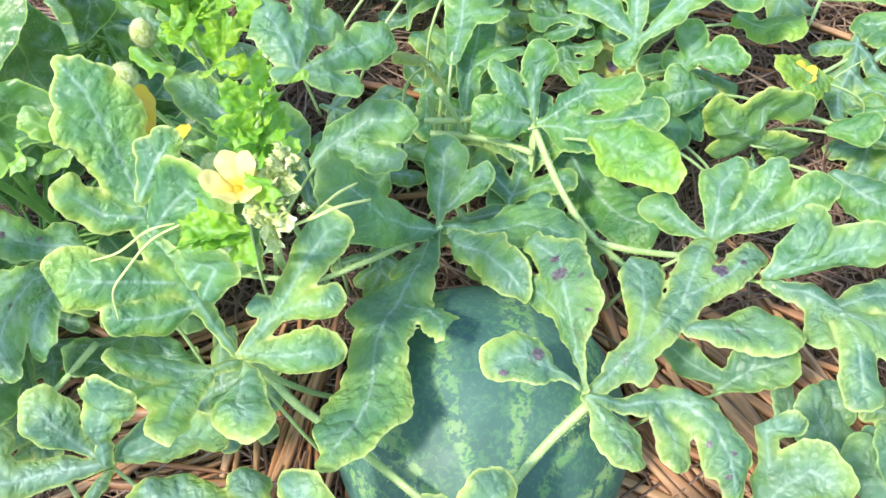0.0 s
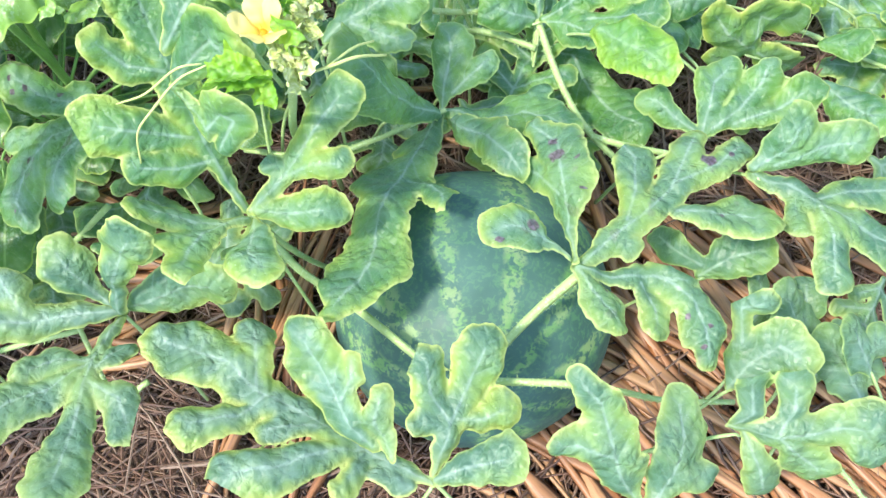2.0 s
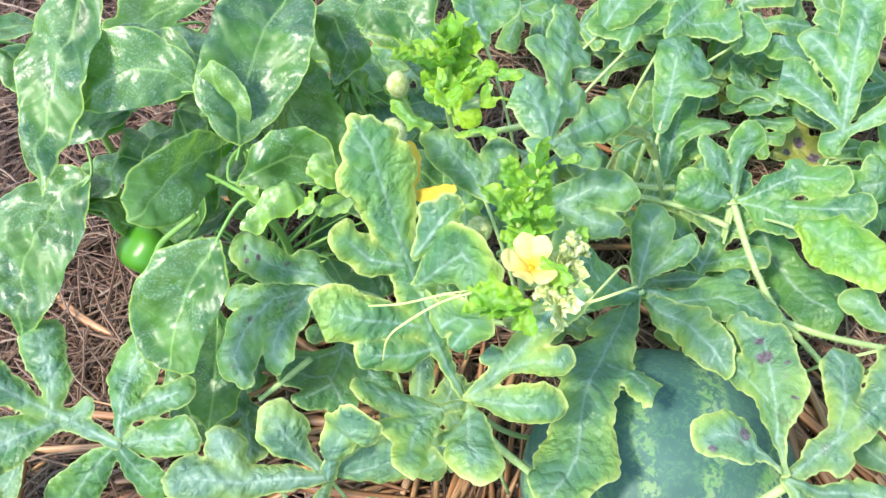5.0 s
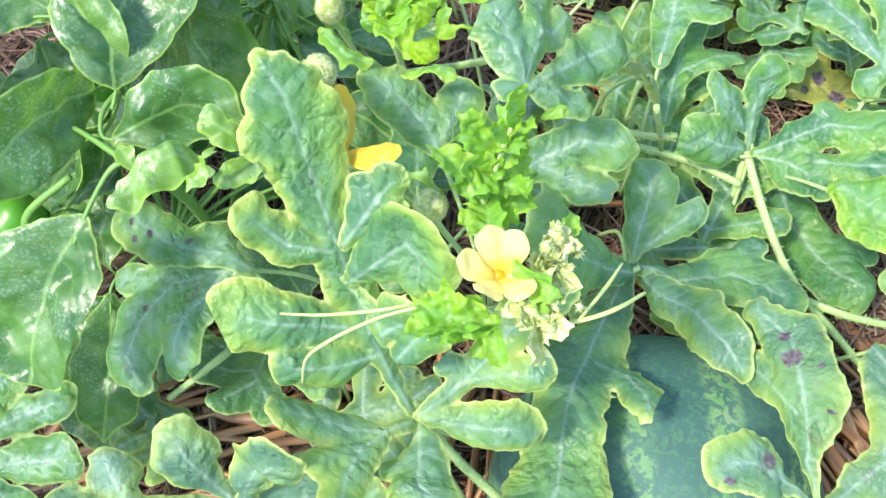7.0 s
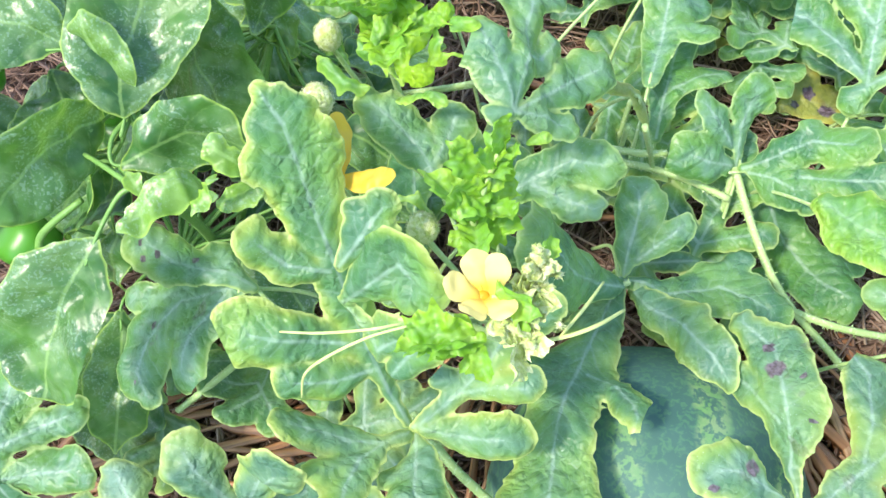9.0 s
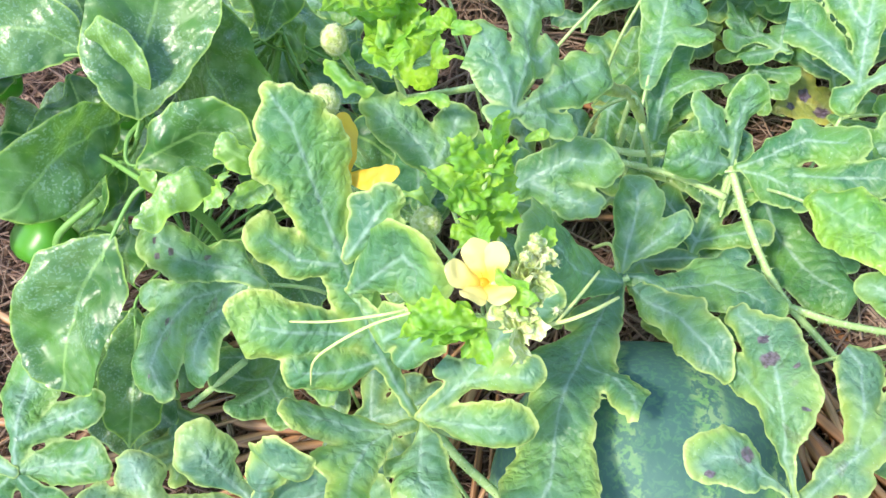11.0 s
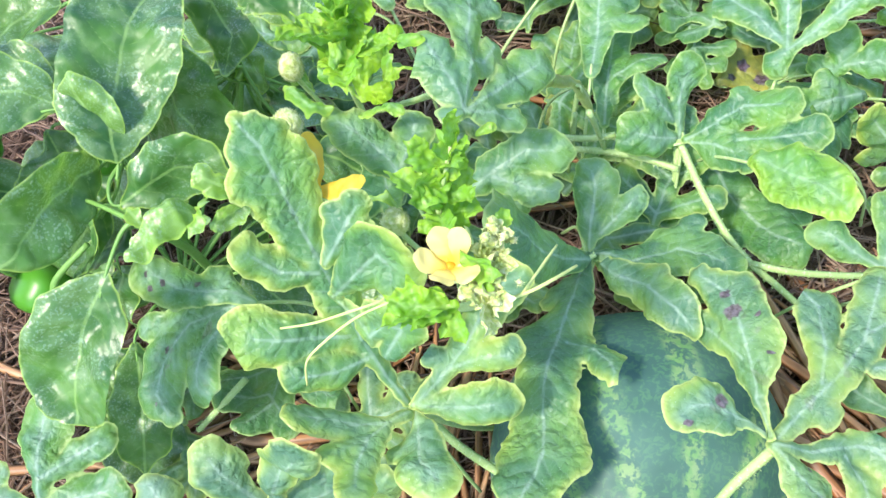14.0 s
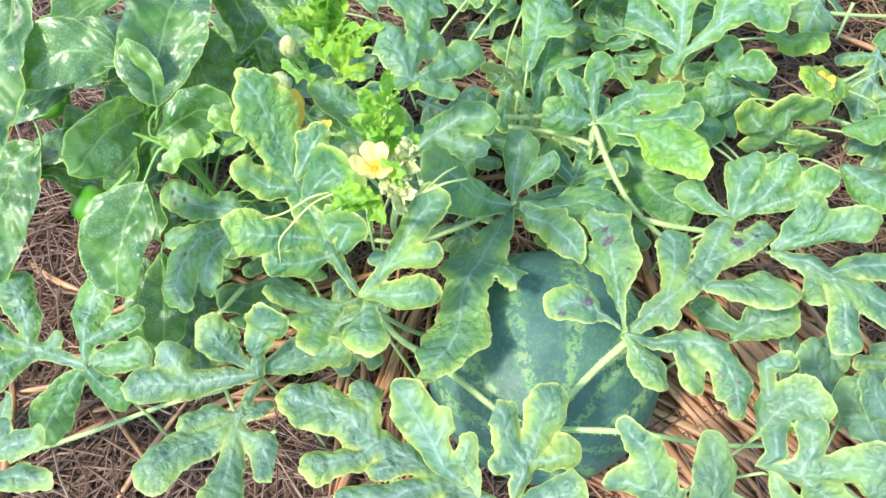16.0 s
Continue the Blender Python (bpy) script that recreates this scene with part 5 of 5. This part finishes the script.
def petal(parent, at, heading, lift, length, width, seed, material):
    def shape(q, inside, vein, rib, rng):
        return 0.0012 * ripple(rng, q, 0.012) - 12 * q[:, 1] ** 2 + 6 * (q[:, 0]) ** 2 - 0.0006 * np.exp(-inside / 0.002)

    lobes = [(0, 0, width * 0.35, length * 0.4, 0, width * 0.8, length * 0.75, 0, width, length * 0.92, 0, width * 0.6)]
    verts, faces, inside, vein, rib = blade(lobes, seed, 0.0011, 0.0012, 0.0003, shape)
    ob = mesh_object("petal", verts, faces, material)
    values(ob, along=verts[:, 0] / (length / 1000))
    ob.matrix_basis = pose(*at, 0, -lift, heading)
    return attach(ob, parent)


def ball(name, at, size, material, hairs=0, rng=None, hair=0.0024):
    """A rounded, slightly uneven bud with a coat of short hairs."""
    verts, faces, rows, cols = [], [], 12, 16
    for i in range(rows + 1):
        v = math.pi * i / rows
        for k in range(cols):
            u = 2 * math.pi * k / cols
            r = 1 + 0.05 * math.sin(3 * u + 2 * v)
            verts.append((size[0] * r * math.sin(v) * math.cos(u), size[1] * r * math.sin(v) * math.sin(u), size[2] * math.cos(v)))
    for i in range(rows):
        for k in range(cols):
            m = (k + 1) % cols
            faces.append((i * cols + k, (i + 1) * cols + k, (i + 1) * cols + m, i * cols + m))
    for _ in range(hairs):
        d = Vector(rng.normal(0, 1, 3)).normalized()
        p = Vector((d.x * size[0], d.y * size[1], d.z * size[2]))
        side = d.orthogonal().normalized() * hair * 0.16
        n = len(verts)
        tip = p + (d + Vector(rng.normal(0, 0.25, 3))) * hair
        other = d.cross(side)
        verts += [tuple(p + side), tuple(p - side * 0.5 + other), tuple(p - side * 0.5 - other), tuple(tip)]
        faces += [(n, n + 1, n + 3), (n + 1, n + 2, n + 3), (n + 2, n, n + 3)]
    ob = mesh_object(name, verts, faces, material)
    ob.matrix_basis = Matrix.Translation(at)
    return ob


def flower(vine, at, headings, lift, length, width, seed, material):
    heart = attach(ball("flower", at, (0.0035, 0.0035, 0.003), PETAL, 20, np.random.default_rng(seed), 0.003), vine)
    tagged(heart, "open pale yellow five-petalled flower")
    for i, heading in enumerate(headings):
        petal(heart, (at[0], at[1], at[2] + 0.001), heading, lift + 6 * (i % 2), length, width, seed + i, material)
    stem(heart, "flower_stalk", [(at[0], at[1], at[2] - 0.002), (at[0] + 0.004, at[1] + 0.004, at[2] - 0.03), (at[0] + 0.015, at[1] + 0.02, at[2] - 0.08)], [0.0016, 0.0014, 0.0014], VINE, sides=6)


flower(vines[1], (-0.206, 0.384, 0.335), (98, -4, 212), 6, 38, 9.5, 5, PETAL)
flower(vines[1], (-0.107, 0.283, 0.434), (114, 64, 180, 250, 318), 30, 21, 7.2, 9, OVERLIT_PETAL)
flower(vines[2], (0.371, 0.604, 0.128), (20, 100, 170, 245, 310), 30, 14, 6.5, 12, PETAL)


def bud(vine, at, size, seed, label):
    ob = tagged(attach(ball("flower_bud", at, size, FUZZ, 700, np.random.default_rng(seed), 0.0013), vine), label)
    stem(ob, "bud_stalk", [(at[0], at[1], at[2] - size[2] * 0.7), (at[0] + 0.006, at[1] + 0.003, at[2] - 0.035), (at[0] + 0.02, at[1] + 0.01, at[2] - 0.09)], [0.0022, 0.002, 0.002], VINE, sides=6)


bud(vines[1], (-0.147, 0.349, 0.356), (0.0095, 0.0095, 0.010), 31, "downy pale yellow flower bud")
bud(vines[1], (-0.227, 0.433, 0.345), (0.011, 0.011, 0.012), 32, "downy pale flower bud")
bud(vines[1], (-0.24, 0.515, 0.3), (0.010, 0.010, 0.014), 33, "small yellowish unripe fruit")


def shoot_tip(vine, a, b, seed):
    """The woolly growing tip: lumps of unopened leaves and buds under a coat of down."""
    rng, verts, faces = np.random.default_rng(seed), [], []
    a, b = Vector(a), Vector(b)
    for i in range(34):
        s = rng.random()
        centre = a.lerp(b, s) + Vector(rng.normal(0, 1, 3)) * 0.0075 * (0.5 + 0.8 * math.sin(3.0 * s))
        size = rng.uniform(0.0012, 0.003)
        n, rows, cols = len(verts), 6, 8
        for r in range(rows + 1):
            for k in range(cols):
                v, u = math.pi * r / rows, 2 * math.pi * k / cols
                lump = size * (1 + 0.3 * math.sin(3 * u + i) * math.sin(2 * v))
                verts.append((centre.x + lump * math.sin(v) * math.cos(u), centre.y + lump * math.sin(v) * math.sin(u), centre.z + lump * 1.2 * math.cos(v)))
        for r in range(rows):
            for k in range(cols):
                m = (k + 1) % cols
                faces.append((n + r * cols + k, n + (r + 1) * cols + k, n + (r + 1) * cols + m, n + r * cols + m))
        for _ in range(40):
            d = (Vector(rng.normal(0, 1, 3)) + Vector((0, 0, 0.5))).normalized()
            p, side = centre + d * size * 0.9, d.orthogonal().normalized() * rng.uniform(0.0001, 0.0003)
            n = len(verts)
            verts += [tuple(p - side), tuple(p + side), tuple(p + d * rng.uniform(0.0008, 0.0028))]
            faces.append((n, n + 1, n + 2))
    ob = mesh_object("shoot_tip", verts, faces, FUZZ)
    tagged(attach(ob, vine), "woolly pale yellow-green growing shoot tip")
    stem(ob, "shoot_stem", [tuple(b), (b.x - 0.01, b.y + 0.02, b.z - 0.06), (b.x - 0.03, b.y + 0.07, b.z - 0.2), (b.x - 0.02, b.y + 0.12, 0.08)], [0.003, 0.0032, 0.0034, 0.0036], VINE)


def young_rosette(vine, a, b, count, small, large, seed):
    """A side shoot with bright crinkled young leaves all round its stem."""
    rng = np.random.default_rng(seed)
    a, b = Vector(a), Vector(b)
    stem(vine, "side_shoot", [(a.x + 0.02, a.y + 0.03, 0.05), (a.x + 0.01, a.y + 0.015, a.z * 0.6), tuple(a), tuple(b)], [0.003, 0.0028, 0.0025, 0.0015], VINE)
    for i in range(count):
        s = i / (count - 1)
        at = a.lerp(b, s)
        heading = math.degrees(2.4 * i) % 360
        young_leaf(vine, tuple(at), (rng.normal(0, 22), -rng.uniform(15, 60) - 20 * s, heading), rng.uniform(small, large) * (1 - 0.35 * s), int(rng.integers(900)))


young_rosette(vines[1], (-0.118, 0.352, 0.352), (-0.108, 0.378, 0.405), 15, 28, 50, 77)
young_rosette(vines[1], (-0.195, 0.5, 0.315), (-0.19, 0.515, 0.35), 9, 46, 72, 78)
# pale woolly leaves folded round the tip, and bright crinkled ones below it
folded = np.random.default_rng(17)
for i in range(22):
    up = i / 21
    at = (-0.090 + 0.008 * up + folded.normal(0, 0.002), 0.264 + 0.034 * up, 0.418 + 0.014 * up)
    young_leaf(vines[1], at, (folded.normal(0, 25), -folded.uniform(25, 70), 137.5 * i % 360), folded.uniform(17, 25) * (1.1 - 0.35 * up), int(folded.integers(900)), 0.6, FUZZ)
young_leaf(vines[1], (-0.101, 0.287, 0.444), (62, -4, -40), 26, 52)
young_leaf(vines[1], (-0.083, 0.302, 0.438), (40, -8, 55), 15, 152)
bright = np.random.default_rng(63)
for heading, reach, roll, drop in ((186, 47, 30, 0.0), (176, 40, -28, 0.003), (192, 30, 10, 0.006), (-75, 20, 20, 0.004), (-115, 17, -25, 0.007)):
    young_leaf(vines[1], (-0.106, 0.268, 0.412 - drop), (roll, bright.normal(0, 7), heading), reach, int(bright.integers(900)))
shoot_tip(vines[1], (-0.082, 0.305, 0.442), (-0.089, 0.268, 0.42), 41)

# ---- pepper plants ----
root = PEPPER_AT
for node, bend in ((1, (-0.36, 0.43, 0.18)), (2, (-0.335, 0.40, 0.2)), (4, (-0.365, 0.43, 0.06)), (5, (-0.33, 0.5, 0.12))):
    stem(pepper_plants[1], "branch", [root, bend, PEPPER_NODES[node]], [0.005, 0.004, 0.003], PEPPER_STEM)
stem(pepper_plants[2], "branch", [(-0.6, 0.55, 0.0), (-0.58, 0.53, 0.15), PEPPER_NODES[3]], [0.005, 0.004, 0.003], PEPPER_STEM)

# shaded leaves lower down on the pepper plant
rng = np.random.default_rng(52)
for k in range(38):
    length, wide = rng.uniform(50, 85), rng.uniform(17, 26)
    at = (rng.uniform(-0.4, -0.2) if k < 26 else rng.uniform(-0.52, -0.38), rng.uniform(0.4, 0.62), rng.uniform(0.07, 0.22))
    away = math.degrees(math.atan2(at[1] - 0.48, at[0] + 0.33)) + rng.normal(0, 35)
    pepper_leaf(pepper_plants[1], at, (rng.normal(0, 12), rng.uniform(5, 30), away), (0, 0, 4, length * 0.3, rng.normal(0, 2), wide, length * 0.6, rng.normal(0, 3), wide * 0.85, length, rng.normal(0, 4), 2), node=4 if at[1] < 0.5 else 5, seed=int(rng.integers(900)))


def pepper_fruit(plant, at, size, turn, label):
    """A blocky green pepper with shallow furrows and a stub of stalk."""
    verts, faces, rows, cols = [], [], 20, 28
    for i in range(rows + 1):
        v = math.pi * i / rows
        for k in range(cols):
            u = 2 * math.pi * k / cols
            r = 1 + 0.07 * math.cos(4 * u)
            fat = math.sin(v) ** 0.7 * (1.0 if v < 1.6 else 1.0 - 0.12 * (v - 1.6))
            verts.append((size * r * fat * math.cos(u), size * r * fat * math.sin(u), size * 1.25 * math.cos(v)))
    for i in range(rows):
        for k in range(cols):
            m = (k + 1) % cols
            faces.append((i * cols + k, (i + 1) * cols + k, (i + 1) * cols + m, i * cols + m))
    ob = mesh_object("pepper", verts, faces, PEPPER_FRUIT)
    ob.matrix_basis = pose(*at, *turn)
    tagged(attach(ob, plant), label)
    top = pose(*at, *turn) @ Vector((0, 0, size * 1.2))
    stem(ob, "fruit_stalk", [tuple(top), (top.x + 0.01, top.y + 0.01, top.z + 0.02), (top.x + 0.04, top.y + 0.03, top.z + 0.04)], [0.003, 0.003, 0.0025], PEPPER_STEM)


pepper_fruit(pepper_plants[1], (-0.398, 0.458, 0.27), 0.016, (70, 10, 30), "glossy green unripe pepper")
pepper_fruit(pepper_plants[1], (-0.462, 0.371, 0.2), 0.024, (60, 20, 40), "glossy bright green pepper among the leaves")
pepper_fruit(pepper_plants[2], (-0.554, 0.511, 0.2), 0.022, (75, 0, 80), "glossy green unripe pepper")
